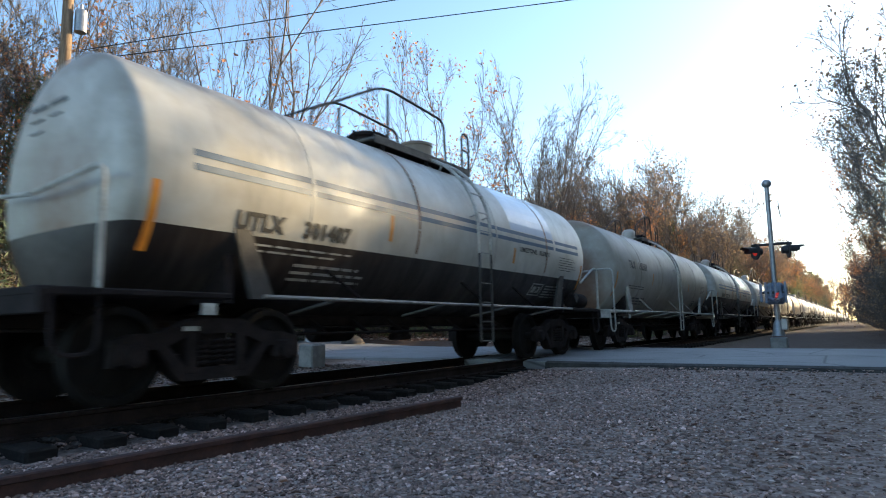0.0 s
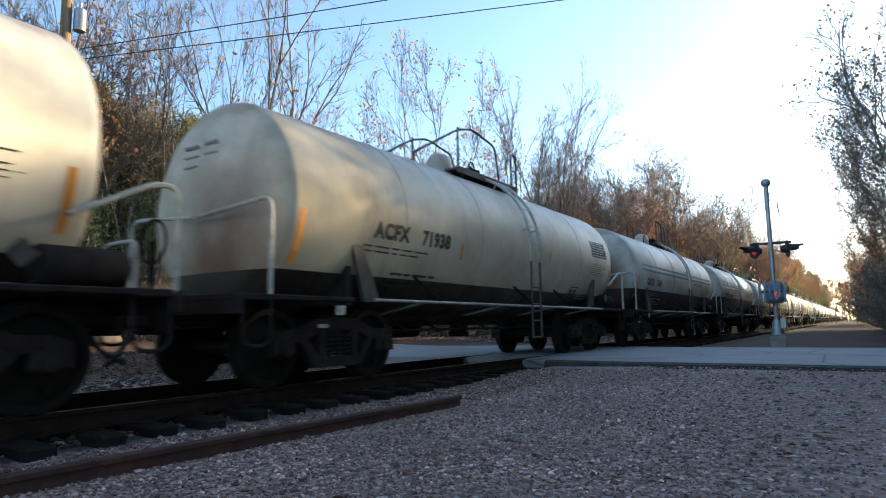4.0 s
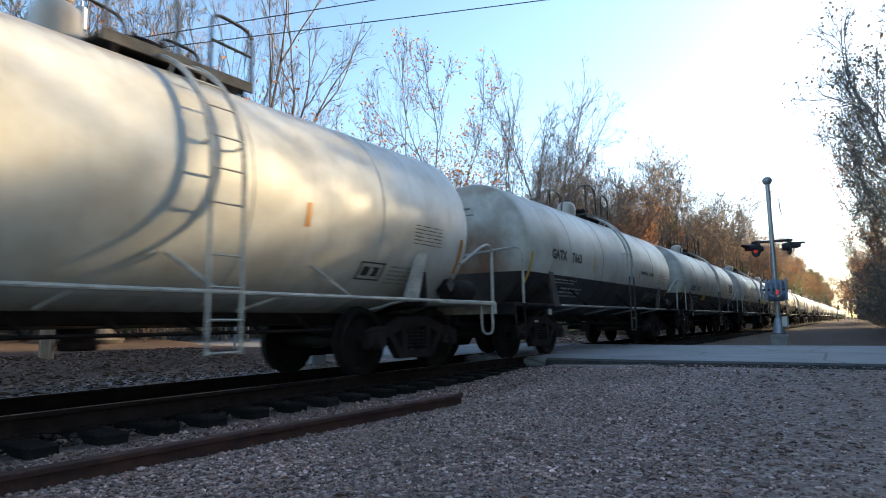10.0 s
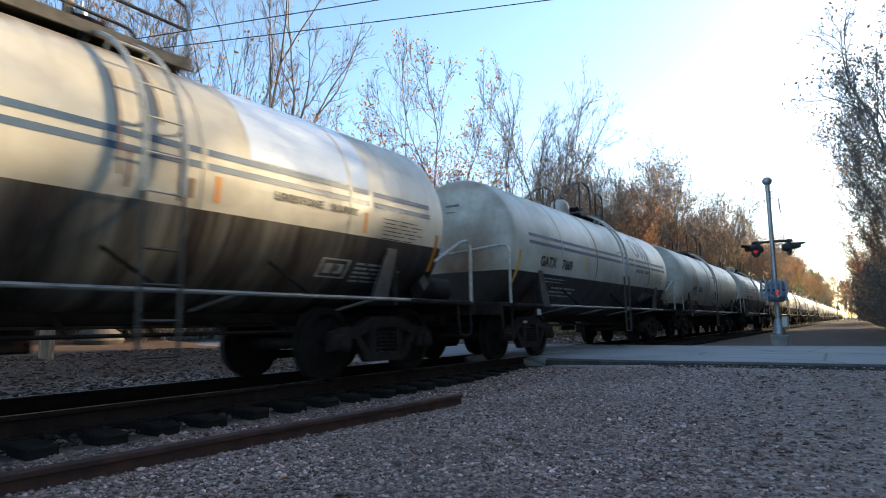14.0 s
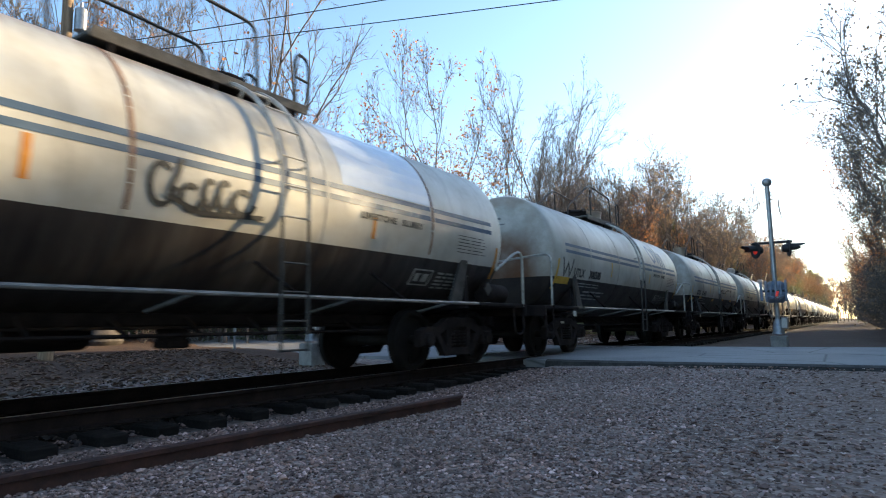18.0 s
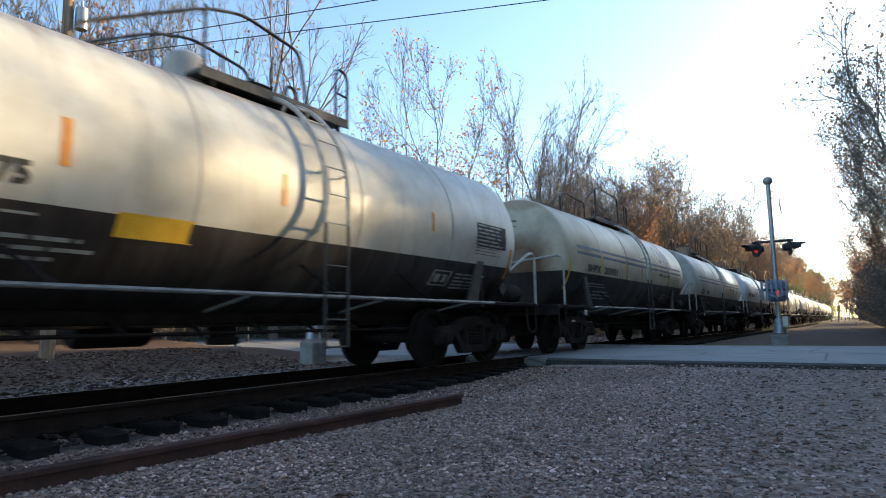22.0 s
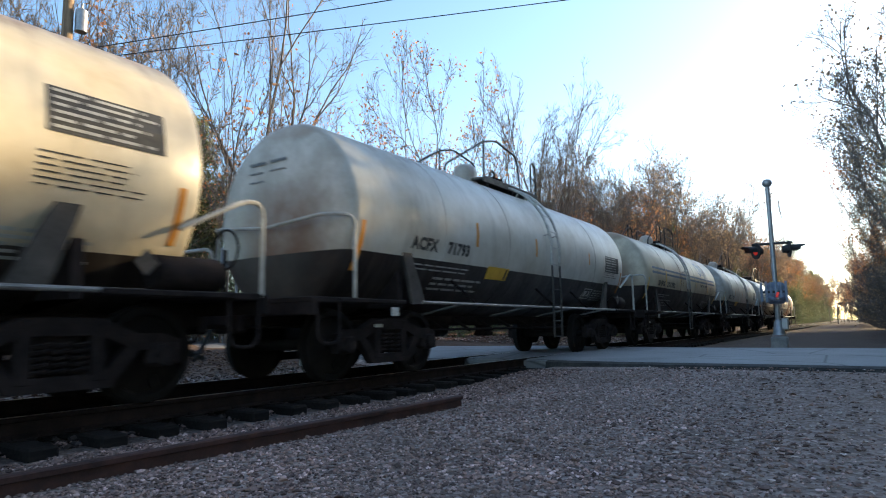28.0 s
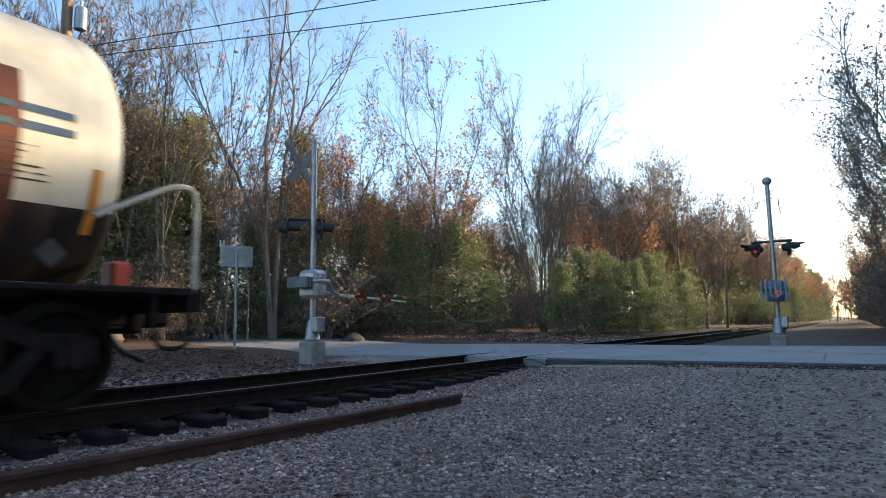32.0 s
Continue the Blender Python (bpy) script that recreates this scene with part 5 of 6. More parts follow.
# ---- trees ----
def grow(seed, high, spread=0.5, limbs=16, depth=3, trunk_r=0.16, first=0.25, stems=1, up=0.55, twigs=4):
    """Branch skeleton of a bare tree: (wood shape, tip points)."""
    rng = random.Random(seed)
    v, f, tips = [], [], []

    def add(path, radii, n):
        k = len(v)
        a, b = tube(path, radii, n)
        v.extend(a)
        f.extend([tuple(i + k for i in q) for q in b[:-2]])

    def branch(p, d, length, r, level):
        n = (7, 5, 4, 3, 3)[level]
        seg = (8, 5, 4, 3, 2)[level]
        pts, q, way = [p], p, d.normalized()
        for i in range(seg):
            bend = Vector((rng.gauss(0, 1), rng.gauss(0, 1), rng.gauss(0, 1))) * (0.05 if level == 0 else 0.13)
            way = (way + bend + Vector((0, 0, 0.05 if level else 0.02))).normalized()
            q = q + way * (length / seg)
            pts.append(q)
        add([tuple(x) for x in pts], [r * (1 - 0.82 * i / seg) for i in range(seg + 1)], n)
        if level >= depth:
            tips.append(pts[-1])
            tips.append(pts[-2])
            return
        count = (limbs, 6, 5, twigs)[level]
        start = (first, 0.25, 0.2, 0.2)[level]
        for i in range(count):
            s = start + (1 - start) * (i + rng.random()) / count
            s = min(s, 0.98)
            j = min(int(s * seg), seg - 1)
            base = pts[j].lerp(pts[j + 1], s * seg - j)
            axis = (pts[j + 1] - pts[j]).normalized()
            side = Vector((rng.gauss(0, 1), rng.gauss(0, 1), rng.gauss(0, 0.4)))
            side = (side - axis * side.dot(axis)).normalized()
            way2 = axis * up + side * (1.0 if level else 0.9) + Vector((0, 0, 0.25))
            keep = (1 - (0.75 if stems == 1 else 0.45) * s) if level == 0 else (1 - 0.55 * s)
            ln = length * ((spread, 0.48, 0.45, 0.5)[level]) * keep * rng.uniform(0.75, 1.2)
            branch(base, way2, ln, max(0.011 if stems == 1 else 0.014, r * (0.45 if level == 0 else 0.58) * (1 - 0.5 * s)), level + 1)

    for s in range(stems):
        lean = Vector((rng.gauss(0, 0.05), rng.gauss(0, 0.05), 1)) if stems == 1 else Vector((0.55 * math.sqrt((s + 0.3) / stems) * math.cos(s * 2.4), 0.55 * math.sqrt((s + 0.3) / stems) * math.sin(s * 2.4), 1))
        branch(Vector((0.04 * s, 0, -0.2)), lean, high * rng.uniform(0.9, 1.0), trunk_r * (1 if stems == 1 else 0.7), 0)
    return (v, f), tips


def fork_tree(seed, high, wide, r0=0.17, clear=0.3, levels=7, stems=1, fan=0.5, twigs=3, lift=0.05):
    """A tree whose trunk forks again and again into finer limbs with side twigs: (wood shape, tip points)."""
    rng = random.Random(seed)
    v, f, tips = [], [], []

    def add(path, radii, n):
        k = len(v)
        a, b = tube(path, radii, n)
        v.extend(a)
        f.extend([tuple(i + k for i in q) for q in b[:-2]])

    def bent(p, way, length, seg, wild, lift):
        pts = [p]
        for i in range(seg):
            way = (way + Vector((rng.gauss(0, wild), rng.gauss(0, wild), rng.gauss(0, wild) + lift))).normalized()
            pts.append(pts[-1] + way * (length / seg))
        return pts, way

    def swerve(way, angle):
        side = way.orthogonal().normalized()
        side = Matrix.Rotation(rng.uniform(0, 6.28), 3, way) @ side
        return (way * math.cos(angle) + side * math.sin(angle)).normalized()

    def limb(p, way, length, r, level):
        seg = 4 if level == 0 else 3
        end = r * (0.84 if level == 0 else 0.78)
        pts, way = bent(p, way, length, seg, 0.035 if level == 0 else 0.085, lift)
        add([tuple(q) for q in pts], [r + (end - r) * i / seg for i in range(seg + 1)], 7 if level == 0 else 5 if level < 3 else 4 if level < 5 else 3)
        for k in range(twigs if level else 1):
            i = rng.randrange(1, seg) if level else seg - 1
            q = pts[i].lerp(pts[i + 1], rng.random())
            ln = (0.6 + 0.8 * rng.random()) * (0.9 + 0.12 * (levels - level)) * high / 18
            tw, tail = bent(q, swerve(way, rng.uniform(0.5, 1.0)), ln, 2, 0.14, 0.12)
            tr = max(0.013, min(r * 0.45, 0.022))
            add([tuple(x) for x in tw], [tr, tr * 0.8, 0.008], 3)
            tips.append(tw[-1])
            for _ in range(2):
                t2, _w = bent(tw[1], swerve(tail, rng.uniform(0.4, 0.9)), ln * 0.55, 1, 0.1, 0.1)
                add([tuple(x) for x in t2], [0.0115, 0.007], 3)
                tips.append(t2[-1])
        if level >= levels:
            tips.append(pts[-1])
            return
        limb(pts[-1], swerve(way, rng.uniform(0.06, 0.26)), length * rng.uniform(0.74, 0.92), max(0.013, end * 0.92), level + 1)
        limb(pts[-1], swerve(way, rng.uniform(0.35, 0.78) * fan * 2.0), length * rng.uniform(0.6, 0.86), max(0.013, end * 0.74), level + 1)
        if level and rng.random() < 0.35:
            limb(pts[-2], swerve(way, rng.uniform(0.5, 0.9) * fan * 2.0), length * rng.uniform(0.5, 0.7), max(0.013, end * 0.5), min(levels, level + 2))

    for s in range(stems):
        a = s * 2.4
        lean = 0.0 if stems == 1 else wide / high * math.sqrt((s + 0.35) / stems)
        first = high * (clear if stems == 1 else clear * rng.uniform(0.75, 1.2))
        limb(Vector((0.10 * lean * math.cos(a), 0.10 * lean * math.sin(a), -0.2)), Vector((lean * math.cos(a) + rng.gauss(0, 0.03), lean * math.sin(a) + rng.gauss(0, 0.03), 1)).normalized(), first, r0, 0)
    top = max(p[2] for p in v)
    out = sorted(math.hypot(p[0], p[1]) for p in v)[int(len(v) * 0.97)]
    kz, kw = high / top, wide / out
    return ([(x * kw if z > 1 else x, y * kw if z > 1 else y, z * kz) for x, y, z in v], f), [Vector((p.x * kw, p.y * kw, p.z * kz)) for p in tips]


def leaves_at(points, seed, size, per, jitter=0.25, slim=0.6):
    """Small leaf blades scattered round points."""
    rng = np.random.default_rng(seed)
    p = np.repeat(np.array([tuple(q) for q in points]), per, axis=0)
    n = len(p)
    p = p + rng.normal(0, jitter, (n, 3))
    a = rng.normal(0, 1, (n, 3))
    a /= np.linalg.norm(a, axis=1)[:, None]
    b = np.cross(a, rng.normal(0, 1, (n, 3)))
    b /= np.linalg.norm(b, axis=1)[:, None]
    s = (size * rng.uniform(0.6, 1.3, n))[:, None]
    v = np.stack([p - a * s, p + b * s * slim, p + a * s, p - b * s * slim], axis=1).reshape(-1, 3)
    return v.tolist(), [(i, i + 1, i + 2, i + 3) for i in range(0, 4 * n, 4)]


def pine_parts(seed, high, wide, whorls, tufts=9, bare=0.06, power=0.75, rough=0.2):
    """Evergreen: trunk with whorls of boughs; needles in tufts along them."""
    rng = random.Random(seed)
    wood = tube([(0, 0, -0.2), (0.03, 0.02, high * 0.5), (0, 0, high)], [high * 0.016, high * 0.010, 0.01], 7)
    woods, pts = [wood], []
    for w in range(whorls):
        s = bare + (0.98 - bare) * w / whorls
        z = high * s
        for k in range(6):
            reach = wide * (1 - s) ** power * rng.uniform(0.95 - 2 * rough, 0.95 + rough) + 0.12
            a = rng.uniform(0, 6.28)
            tip = Vector((reach * math.cos(a), reach * math.sin(a), z + reach * rng.uniform(-0.05, 0.35)))
            base = Vector((0, 0, z))
            woods.append(tube([tuple(base), tuple(base.lerp(tip, 0.5) - Vector((0, 0, 0.03))), tuple(tip)], [0.02 * reach, 0.014 * reach, 0.004], 3))
            for j in range(tufts):
                pts.append(base.lerp(tip, 0.25 + 0.8 * (j + rng.random()) / tufts))
    return merge(*woods), pts


TREES = {}


def tree_kind(key, shape_tips, leaf, leaf_size, share, per, jitter=0.25, slim=0.6):
    wood, tips = shape_tips
    rng = random.Random(len(TREES))
    pts = [p for p in tips if rng.random() < share]
    TREES[key] = (as_mesh("trunk", wood, BARK, True), as_mesh("crown", leaves_at(pts, 5, leaf_size, per, jitter, slim), leaf) if pts else None)


tree_kind("tall", fork_tree(1, 20, 4.4, 0.21, 0.34, 6, 1, 0.42, 2), RUST_LEAF, 0.06, 0.006, 1)
tree_kind("tall_b", fork_tree(2, 20, 3.6, 0.14, 0.38, 6, 1, 0.34, 2), DULL_LEAF, 0.06, 0.01, 1)
tree_kind("twin", fork_tree(12, 20, 4.4, 0.21, 0.30, 5, 2, 0.42), RUST_LEAF, 0.07, 0.05, 1)
tree_kind("rust", fork_tree(15, 17, 4.2, 0.15, 0.28, 6, 1, 0.55), RUST_LEAF, 0.085, 0.22, 2)
tree_kind("oak", fork_tree(3, 14, 4.8, 0.17, 0.22, 6, 1, 0.62), RUST_LEAF, 0.095, 0.60, 2, 0.30)
tree_kind("vase", fork_tree(4, 17, 6.6, 0.11, 0.30, 5, 9, 0.24, 3, -0.015), DULL_LEAF, 0.05, 0.01, 1)
tree_kind("maple", fork_tree(5, 15, 4.8, 0.15, 0.24, 6, 1, 0.55), DULL_LEAF, 0.08, 0.35, 2)
tree_kind("grey", fork_tree(16, 14, 4.4, 0.14, 0.26, 6, 1, 0.5), DULL_LEAF, 0.07, 0.10, 1)
tree_kind("sapling", fork_tree(6, 10, 2.6, 0.07, 0.28, 5, 1, 0.5), RUST_LEAF, 0.07, 0.25, 1)
tree_kind("pine", pine_parts(7, 12, 3.6, 24, 9, 0.12, 0.7, 0.3), PINE_NEEDLE, 0.21, 1.0, 6, 0.34, 0.16)
tree_kind("pine_b", pine_parts(17, 12, 3.0, 20, 8, 0.25, 0.55, 0.35), PINE_NEEDLE, 0.22, 1.0, 6, 0.40, 0.16)
tree_kind("young_pine", pine_parts(8, 4.6, 1.9, 17, 9, 0.03, 0.8, 0.3), BUSH_LEAF, 0.13, 0.8, 6, 0.17, 0.15)
tree_kind("young_pine_b", pine_parts(18, 6.2, 2.2, 18, 9, 0.05, 0.6, 0.38), BUSH_LEAF, 0.14, 0.75, 5, 0.20, 0.15)
tree_kind("bush", grow(9, 2.6, 0.8, 14, 2, 0.04, 0.05, stems=3), BUSH_LEAF, 0.055, 1.0, 7, 0.22)
tree_kind("brush", grow(10, 2.6, 0.8, 14, 3, 0.03, 0.05, stems=3), DULL_LEAF, 0.045, 0.30, 1, 0.15)
KIND_WORDS = {"tall": ("bare_tree", "tall bare grey tree at the edge of the woods", "tree"), "tall_b": ("bare_tree", "tall bare forked tree at the edge of the woods", "tree"),
              "oak": ("oak_tree", "oak with sparse rust-orange autumn leaves", "tree"), "vase": ("bare_tree", "broad many-stemmed bare tree beside the track", "tree"),
              "maple": ("autumn_tree", "grey tree with thin dull brown leaves", "tree"), "twin": ("bare_tree", "dark two-stemmed bare tree at the wood's edge", "tree"), "rust": ("oak_tree", "slender oak with clusters of rust-orange leaves", "tree"),
              "grey": ("bare_tree", "grey leafless tree in the wood", "tree"), "pine_b": ("pine_tree", "tall ragged green pine in the woods", "tree"), "young_pine_b": ("young_pine", "loose feathery young pine with yellow-green needles", "tree"),
              "sapling": ("sapling", "slender sapling with few rusty leaves", "tree"),
              "pine": ("pine_tree", "dark green pine in the woods", "tree"), "young_pine": ("young_pine", "bushy young green pine at the wood's edge", "tree"),
              "bush": ("bush", "leafy green bush at the wood's edge", "bush"), "brush": ("brush", "bare brown brushwood beside the track", "bush")}


def plant(key, x, y, size=1.0, turn=0.0, dz=0.0):
    name, words, cat = KIND_WORDS[key]
    t = thing(name, Matrix.Translation((x, y, ground_height(x, y) + dz)) @ Matrix.Rotation(turn, 4, "Z"), words, cat, "trees of the wood" if cat == "tree" else "bushes of the wood")
    t.scale = (size, size, size)
    wood, crown = TREES[key]
    o = new("trunk", wood)
    o.parent = t
    if crown:
        c = new("crown", crown)
        c.parent = t
    return t


def polar(px_deg, dist):
    """A place dist away, at px_deg degrees off the track's direction."""
    return dist * math.cos(radians(px_deg)), dist * math.sin(radians(px_deg))


# trees that stand out against the sky, by bearing and distance
for key, deg, dist, size, turn in (("twin", 49.2, 27, 1.0, 0.5), ("tall_b", 53.2, 26, 0.95, 1.2), ("tall_b", 58.2, 25, 0.92, 4.0), ("tall", 64.5, 27, 0.9, 2.2), ("rust", 46.2, 29, 0.70, 0.7),
                                   ("tall_b", 36.8, 33, 0.84, 3.0), ("rust", 33.7, 33, 1.0, 2.0), ("oak", 35.0, 32, 0.78, 5.1), ("oak", 32.2, 32, 0.58, 1.0), ("oak", 43.0, 30, 0.76, 4.0), ("oak", 38.6, 31, 0.60, 3.1), ("vase", 24.6, 36, 0.98, 0.3),
                                   ("oak", 15.8, 48, 0.72, 2.2), ("grey", 19.0, 42, 0.85, 1.1), ("maple", 17.2, 46, 1.0, 3.1), ("grey", 14.2, 50, 1.0, 0.4), ("maple", 12.4, 54, 1.0, 4.4), ("grey", 10.8, 60, 1.0, 2.6), ("maple", 9.2, 66, 1.0, 1.6), ("oak", 29.3, 37, 0.5, 2.7), ("oak", 21.5, 41, 0.6, 0.6),
                                   ("grey", 61.0, 28, 1.1, 0.9), ("tall_b", 67, 25, 0.9, 0.9), ("tall", 70.5, 24, 0.85, 2.9), ("oak", 69.5, 27, 0.6, 2.0), ("maple", 72, 30, 0.9, 1.9), ("tall", 80, 26, 0.95, 4.9)):
    x, y = polar(deg, dist)
    plant(key, x, y, size, turn)

rng = random.Random(11)
# green edge of the far wood
for deg, dist, size, key in ((22.9, 33, 0.85, "young_pine"), (21.2, 36, 1.0, "young_pine"), (19.3, 37, 0.8, "young_pine_b"), (18.0, 38, 1.0, "young_pine"), (16.4, 39, 0.95, "young_pine"), (15.2, 42, 1.2, "young_pine"), (14.4, 44, 0.95, "young_pine_b"),
                             (12.4, 52, 1.0, "young_pine"), (26.3, 35, 0.7, "brush"), (38.5, 30, 0.9, "young_pine_b"), (36.4, 30, 0.9, "young_pine_b"), (32.4, 30, 0.95, "young_pine_b"), (30.6, 31, 0.9, "young_pine_b"), (29.6, 33, 0.8, "young_pine"), (41.6, 30, 0.9, "young_pine_b"),
                             (34.4, 33, 1.0, "brush"), (28.0, 34, 0.8, "brush"), (24.6, 36, 0.9, "brush"), (43, 30, 0.9, "brush"), (46, 29, 0.9, "young_pine_b"), (48.5, 30, 1.0, "bush"), (51, 29, 1.0, "young_pine_b"), (55, 28, 0.9, "bush"), (60, 27, 1.0, "brush")):
    x, y = polar(deg, dist)
    plant(key, x, y, size * rng.uniform(0.92, 1.08), rng.uniform(0, 6.28))


# the wood behind: dark pines with oaks and grey trees, thinning along the track
def wood_row(y0, deep, x0, x1, step, keys, low, high):
    x = x0
    while x < x1:
        plant(rng.choice(keys), x + rng.uniform(-1, 1), y0 + rng.uniform(0, deep), rng.uniform(low, high), rng.uniform(0, 6.28))
        x += step * rng.uniform(0.8, 1.2) * (1 + max(0, x) * 0.006)


wood_row(24, 6, -4, 14.5, 0.85, ("grey", "pine_b", "pine", "maple", "pine", "oak"), 0.72, 1.0)
wood_row(20.5, 3, -2, 14, 1.2, ("brush", "brush", "sapling", "young_pine_b"), 0.8, 1.2)
wood_row(25, 6, 14.5, 24, 0.9, ("pine", "pine_b", "grey", "pine"), 0.80, 1.08)
wood_row(25, 6, 24, 46, 0.9, ("pine", "pine_b", "grey", "maple", "oak"), 0.58, 0.78)
wood_row(21, 4, 22, 50, 1.1, ("pine_b", "grey", "maple", "oak", "grey", "sapling"), 0.52, 0.70)
wood_row(16.5, 5, 42, 100, 0.8, ("grey", "maple", "maple", "oak", "pine", "grey"), 0.74, 0.96)
wood_row(13.5, 4, 60, 190, 1.2, ("oak", "maple", "pine", "grey", "maple"), 0.80, 1.1)
wood_row(32, 8, 0, 110, 1.1, ("maple", "grey", "pine", "pine_b", "grey"), 0.60, 0.82)
wood_row(10.8, 2, 95, 330, 2.0, ("oak", "maple", "pine"), 0.8, 1.1)
for k in range(16):
    plant(("maple", "pine", "oak")[k % 3], 372 + rng.uniform(-12, 12), -14 + 1.7 * k, rng.uniform(0.45, 0.62), k)
wood_row(13.5, 3, 54, 190, 1.7, ("young_pine", "brush", "brush"), 0.9, 1.3)
wood_row(20, 3, 12, 40, 1.6, ("sapling", "sapling", "brush"), 0.6, 0.9)
wood_row(19, 6, 14, 62, 1.1, ("brush", "brush", "sapling"), 0.9, 1.4)


# ---- wood on the viewer's side: mostly unseen, added to shade the yard and the train, but for one gap ----
def in_gap(x, y):
    """True on the way of the sunlight that reaches the passing cars."""
    k = (5.1 - y) / -math.tan(SUN_AZ)
    return -5.2 < x - k < 10.0


for x, y, size, turn in ((24.0, -3.9, 0.85, 4.0), (29.0, -3.2, 0.82, 1.0), (34, -2.8, 0.95, 2.5), (42, -2.9, 0.9, 5.5)):
    plant("grey" if x < 30 else "maple", x, y, size, turn)
plant("maple", 27.5, -1.9, 1.0, 2.0)
wood_row(-4.8, 1.6, 31, 150, 2.6, ("maple", "oak", "oak", "sapling"), 0.60, 0.80)
wood_row(9.8, 2.0, 90, 330, 2.2, ("young_pine_b", "brush", "bush", "pine"), 0.9, 1.4)
wood_row(-3.5, 2.0, 90, 330, 2.6, ("young_pine_b", "brush", "maple"), 0.8, 1.2)
wood_row(-2.6, 1.0, 27, 150, 1.3, ("brush", "brush", "sapling"), 0.9, 1.5)
wood_row(-3, 10, 160, 330, 5.0, ("oak", "maple"), 0.8, 1.0)
# unseen pines, added to block the low sun around the gap
for row, y in enumerate((-10.0, -12.0, -14.5, -17.5)):
    x = 4.0 + row
    while x < 76:
        if not in_gap(x, y):
            plant("pine", x + rng.uniform(-0.4, 0.4), y + rng.uniform(-0.6, 0.6), rng.uniform(1.18, 1.42) * (1.3 if 11.3 < x - (5.1 - y) / -math.tan(SUN_AZ) < 27 else 1), rng.uniform(0, 6.28))
        elif row == 1 and x - (5.1 - y) / -math.tan(SUN_AZ) < -2.5:
            plant("grey", x, y, 1.0, rng.uniform(0, 6.28))
        x += 2.3
# thin trees out of view, added to dapple the gap's light
plant("tall_b", 37.2, -12.0, 0.9, 1.0)
plant("sapling", 33.6, -10.0, 1.5, 2.0)
# low unseen pines, their height set so sunlight clears z 1.38 at the cars
for row, y in enumerate((-10.0, -11.6, -13.2)):
    for i in range(15):
        dist = (5.1 - y) / -math.sin(SUN_AZ)
        top = 1.38 + dist * math.tan(SUN_EL)
        plant("pine", -4.0 + i * 1.05 + (5.1 - y) / -math.tan(SUN_AZ), y + rng.uniform(-0.3, 0.3), top / 12.2 * rng.uniform(0.95, 1.03), rng.uniform(0, 6.28))
for i in range(12):
    plant("maple", -16 + i * 2.4, -12 - rng.uniform(0, 6), rng.uniform(0.9, 1.1), rng.uniform(0, 6.28))


for x, y, size in ((33, -5.2, 0.62), (41, -4.9, 0.7), (52, -4.4, 0.8), (66, -4.6, 0.85)):
    plant("pine", x, y, size, x)


# ---- ties, stones and leaves ----
for i in range(70):
    x = -6.0 + 0.52 * i
    if 11.4 < x < 18.7:
        continue
    part("tie", lambda: cbox((0, 0, -0.26), (0.23, 2.60, 0.18), 0.02), TIE_WOOD, track, at=pose(x + rng.uniform(-0.03, 0.03), rng.uniform(-0.06, 0.06), rng.uniform(-0.012, 0.004), 0, 0, rng.uniform(-1.5, 1.5)), key="tie")
    for y in (-0.7525, 0.7525):
        part("tie_plate", lambda: merge(cbox((0, 0, -0.171), (0.19, 0.34, 0.014), 0.004), cbox((0.05, 0.10, -0.158), (0.03, 0.03, 0.04)), cbox((-0.05, -0.10, -0.158), (0.03, 0.03, 0.04))), RAIL_SIDE, track, at=(x, y, 0), key="tie_plate")
far_ties = merge(*[cbox((31 + 0.54 * i, 0, -0.26), (0.23, 2.6, 0.18), 0.02) for i in range(150)])
tagged(part("far_ties", far_ties, TIE_WOOD, track), "", "", "", "stuff")


def scatter_stones(seed, count, place, size):
    r = np.random.default_rng(seed)
    base = np.array([(1, 0, 0), (-1, 0, 0), (0, 1, 0), (0, -1, 0), (0, 0, 1), (0, 0, -1), (0.6, 0.6, 0.5), (-0.6, -0.6, 0.5)], float)
    faces = np.array([(0, 6, 4), (6, 2, 4), (0, 2, 6), (2, 1, 4), (1, 7, 4), (7, 3, 4), (1, 3, 7), (3, 0, 4), (2, 0, 5), (1, 2, 5), (3, 1, 5), (0, 3, 5)])
    out, fs, n = [], [], 0
    pts = []
    while len(pts) < count:
        x, y = place(r)
        pts.append((x, y, ground_height(x, y)))
    p = np.array(pts)
    s = size * np.exp(r.normal(0, 0.32, (count, 1, 1)))
    q = base[None] * (1 + r.normal(0, 0.22, (count, 8, 3))) * s * np.array([1, 0.8, 0.6])
    a = r.uniform(0, 6.28, count)
    c, d = np.cos(a)[:, None], np.sin(a)[:, None]
    rot = np.stack([q[..., 0] * c - q[..., 1] * d, q[..., 0] * d + q[..., 1] * c, q[..., 2]], -1)
    v = (rot + p[:, None, :] + np.array([0, 0, 0.3]) * s).reshape(-1, 3)
    f = (faces[None] + 8 * np.arange(count)[:, None, None]).reshape(-1, 3)
    return v.tolist(), f.tolist()


def yard(r):
    d = 1.6 + 9.5 * r.random() ** 1.6
    a = radians(r.uniform(-4, 72))
    x, y = d * math.cos(a), d * math.sin(a)
    return (x, y) if y < 5.1 and x < 10.8 and r.random() < 0.14 + 0.86 * smooth_step(-0.9, 1.8, y - 0.10 * x) else yard(r)


def verge(r):
    return r.uniform(-1.5, 10.7), 5.62 - 1.5 * r.random() ** 1.3


def bed(r):
    return r.uniform(-2, 10.6), TRACK_Y + r.uniform(-1.05, 2.1)


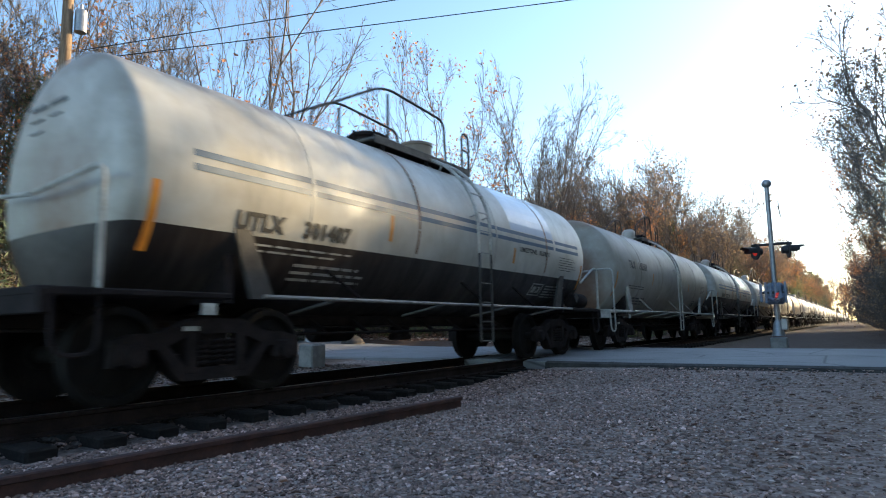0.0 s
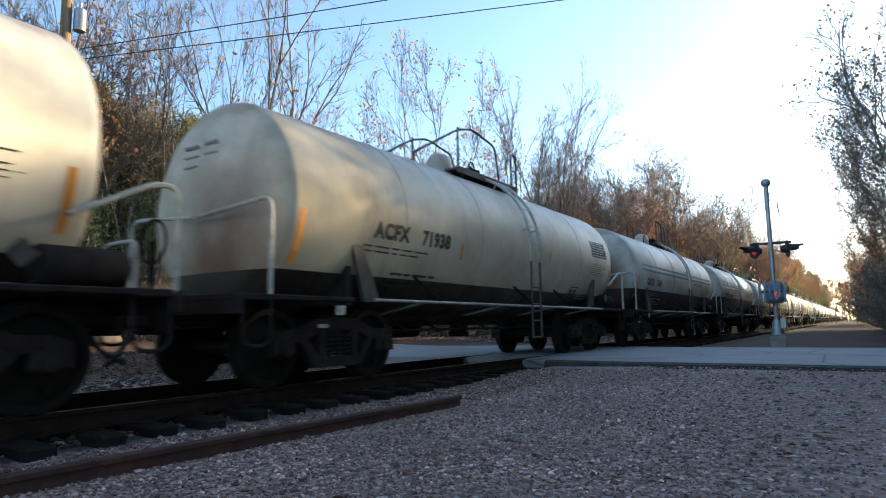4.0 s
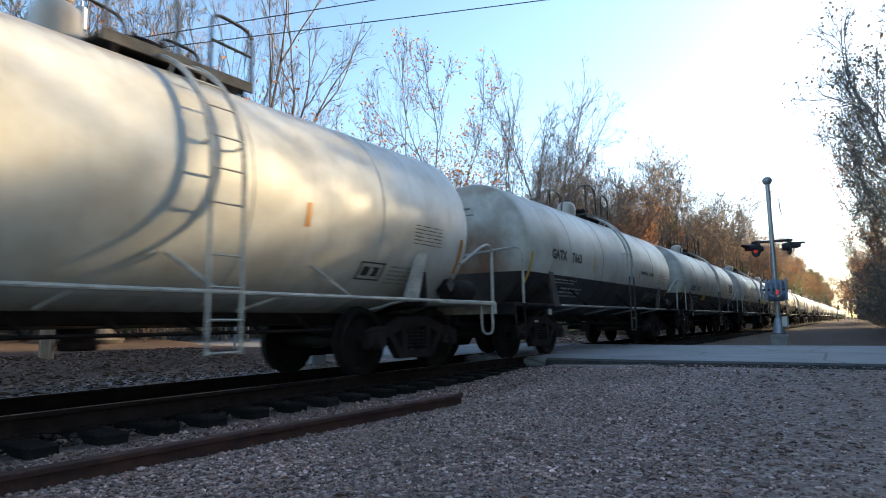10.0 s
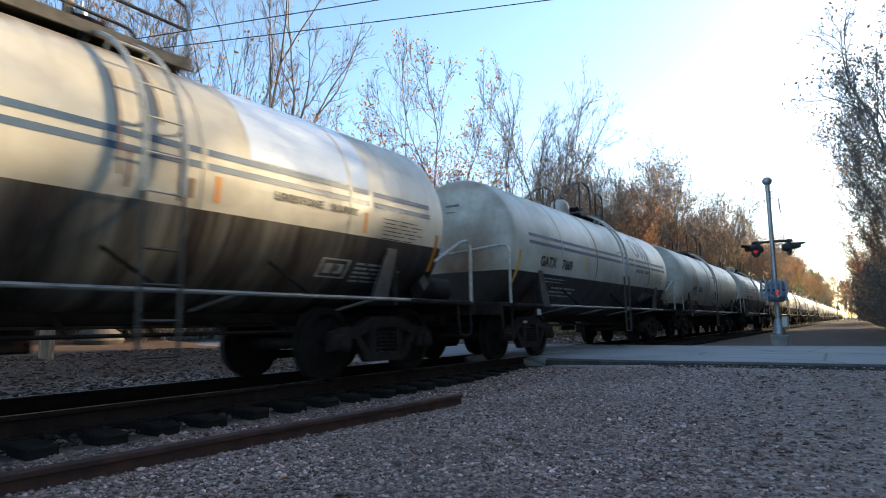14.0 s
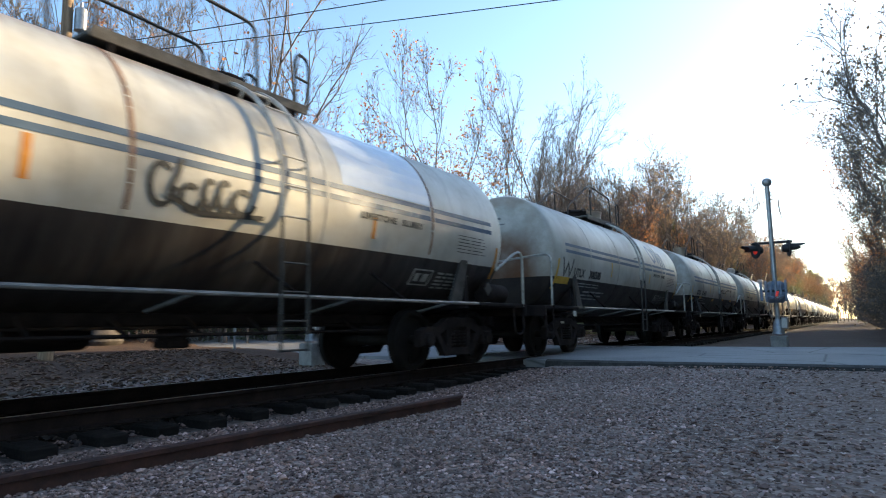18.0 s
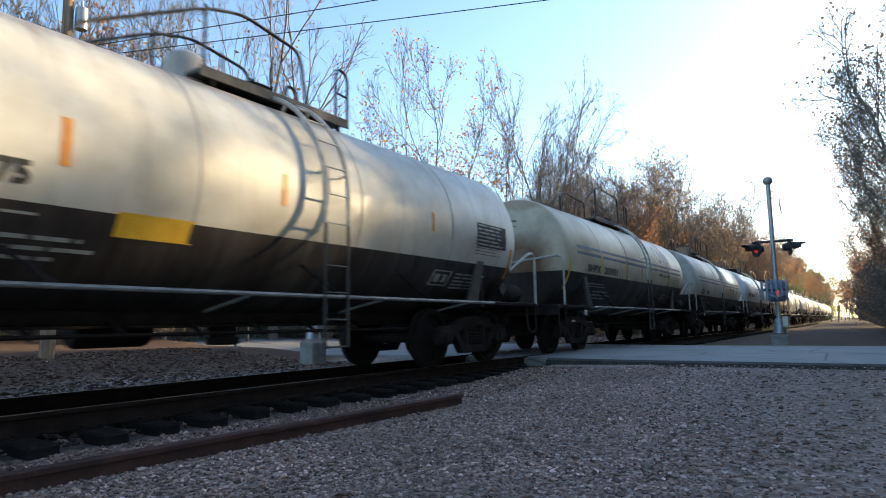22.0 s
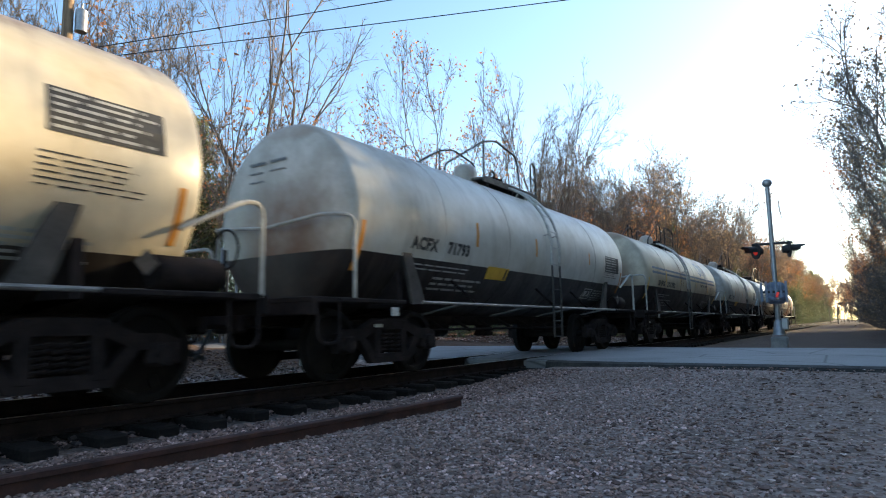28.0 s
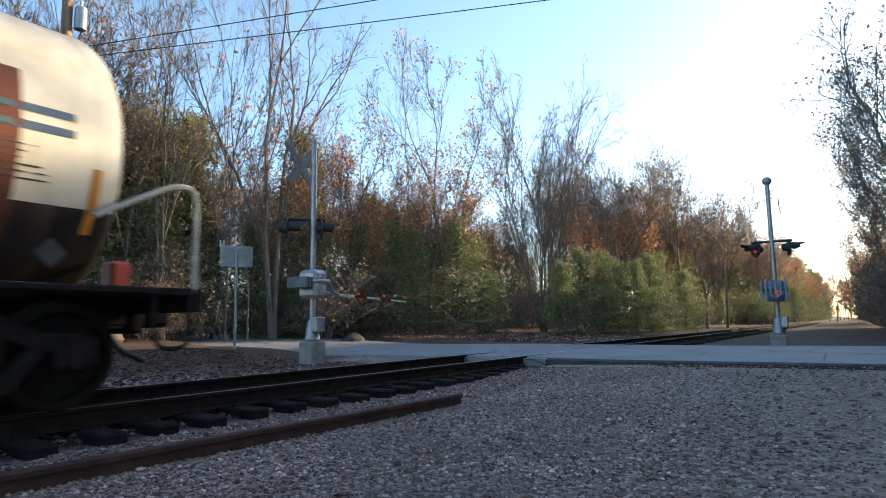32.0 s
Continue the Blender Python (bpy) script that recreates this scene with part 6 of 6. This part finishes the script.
def far_side(r):
    return r.uniform(-2, 10.6), TRACK_Y + r.uniform(1.2, 3.4)


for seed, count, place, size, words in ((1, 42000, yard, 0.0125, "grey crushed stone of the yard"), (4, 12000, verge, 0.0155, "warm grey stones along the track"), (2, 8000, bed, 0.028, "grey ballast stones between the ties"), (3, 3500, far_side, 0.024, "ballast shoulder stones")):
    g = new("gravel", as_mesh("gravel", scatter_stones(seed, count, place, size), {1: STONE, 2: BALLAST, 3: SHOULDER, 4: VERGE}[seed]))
    tagged(g, words, "gravel", "", "stuff")


def litter(seed, count, place, size):
    r = np.random.default_rng(seed)
    v, f = [], []
    for i in range(count):
        x, y = place(r)
        z = ground_height(x, y) + 0.018
        a, s, c = r.uniform(0, 6.28), size * r.uniform(0.6, 1.3), r.uniform(0.1, 0.5)
        for k, (u, w, hgt) in enumerate(((-1, 0, 0), (-0.3, -0.55, c), (0.5, -0.45, c), (1, 0, 0), (0.5, 0.45, c * 0.7), (-0.3, 0.55, c * 0.9))):
            v.append((x + s * (u * math.cos(a) - w * math.sin(a)), y + s * (u * math.sin(a) + w * math.cos(a)), z + s * hgt))
        k = 6 * i
        f += [(k, k + 1, k + 2, k + 3), (k, k + 3, k + 4, k + 5)]
    return v, f


def yard_leaves(r):
    x, y = r.uniform(2.5, 11), r.uniform(-3.5, 3.5)
    return (x, y) if r.random() < 0.25 + 0.75 * (y < 1.2) else yard_leaves(r)


def bank_leaves(r):
    return r.uniform(-3, 10.5), r.uniform(9.0, 16)


def wood_edge(r):
    return polar(r.uniform(12, 52), r.uniform(25.5, 36))


for seed, count, place, size, words in ((1, 2600, yard_leaves, 0.031, "scattered dry brown leaves on the gravel"), (2, 7500, bank_leaves, 0.05, "brown leaves on the bank behind the track"), (3, 9000, wood_edge, 0.09, "rusty fallen leaves along the wood's edge")):
    g = new("fallen_leaves", as_mesh("fallen_leaves", litter(seed, count, place, size), DARK_LITTER if seed == 2 else LITTER))
    tagged(g, words, "leaves", "", "stuff")


# ---- two leaves in the wind ----
def blown_leaf(size, turn):
    leaf = thing("falling_leaf", (0, 0, 0), "dry rust-brown oak leaf blown through the air", "leaf", "blown leaves")
    outline = [(0, -1.0), (0.12, -0.55), (0.52, -0.62), (0.30, -0.18), (0.66, 0.05), (0.30, 0.25), (0.48, 0.62), (0.14, 0.52), (0, 1.0), (-0.14, 0.52), (-0.48, 0.62), (-0.30, 0.25), (-0.66, 0.05), (-0.30, -0.18), (-0.52, -0.62), (-0.12, -0.55)]
    part("leaf_blade", turned(prism([(a * size, b * size) for a, b in outline], 0.0012, "y"), pose(0, 0, 0, 0, 0, turn)), RUSTY, leaf)
    return leaf


LEAF_A, LEAF_B = blown_leaf(0.055, 30), blown_leaf(0.04, 10)


# ---- movement ----
def motions():
    for car, x in TRAIN:
        walk(car, [(0, pose(x, TRACK_Y, 0)), (32, pose(x - SPEED * 32, TRACK_Y, 0))])
    walk(LEAF_A, [(0, pose(9, -6, 9.5)), (18, pose(4, -2.5, 4.2, 40, 20, 0)), (22.3, pose(1.66, 0.02, 1.85, 20, 10, 0)), (22.5, pose(1.65, 0.09, 1.40, -20, 30, 20)), (22.6, pose(1.63, 0.16, 1.21, 10, 50, 40)),
                  (22.8, pose(1.73, 0.07, 0.93, 60, 70, 60)), (22.9, pose(1.75, 0.07, 0.87, 40, 90, 80)), (23.0, pose(1.74, 0.09, 0.79, 0, 60, 60)), (23.1, pose(1.73, 0.14, 0.62, -20, 20, 40)),
                  (23.5, pose(1.72, 0.25, -0.10, 40, 10, 20)), (23.7, pose(1.72, 0.30, -0.235, 84, 0, 10)), (32, pose(1.72, 0.30, -0.235, 84, 0, 10))])
    walk(LEAF_B, [(0, pose(2.3, 0.3, -0.235, 85, 0, 0)), (11.7, pose(2.3, 0.3, -0.235, 85, 0, 0)), (12.2, pose(2.22, 0.58, 0.26, 40, 20, 30)), (12.4, pose(2.14, 0.66, 0.47, 10, 50, 60)), (12.5, pose(2.12, 0.67, 0.53, -10, 70, 80)),
                  (12.6, pose(2.10, 0.71, 0.47, 10, 90, 100)), (12.8, pose(2.07, 0.80, 0.24, 40, 60, 80)), (13.2, pose(2.0, 1.0, -0.235, 85, 0, 60)), (32, pose(2.0, 1.0, -0.235, 85, 0, 60))])
    turn = math.degrees(SPEED / WHEEL_R / FPS)
    for s, sets in WHEELS.items():
        lead = sets[0]
        walk(lead, [(i / FPS, pose(s * AXLES, 0, WHEEL_R) @ Matrix.Rotation(radians(-turn * i), 4, "Y")) for i in range(32 * FPS + 1)])
        for w in sets[1:]:
            w.rotation_mode = "QUATERNION"
            w.animation_data_create()
            w.animation_data.action = lead.animation_data.action
            w.animation_data.action_slot = lead.animation_data.action_slot


motions()
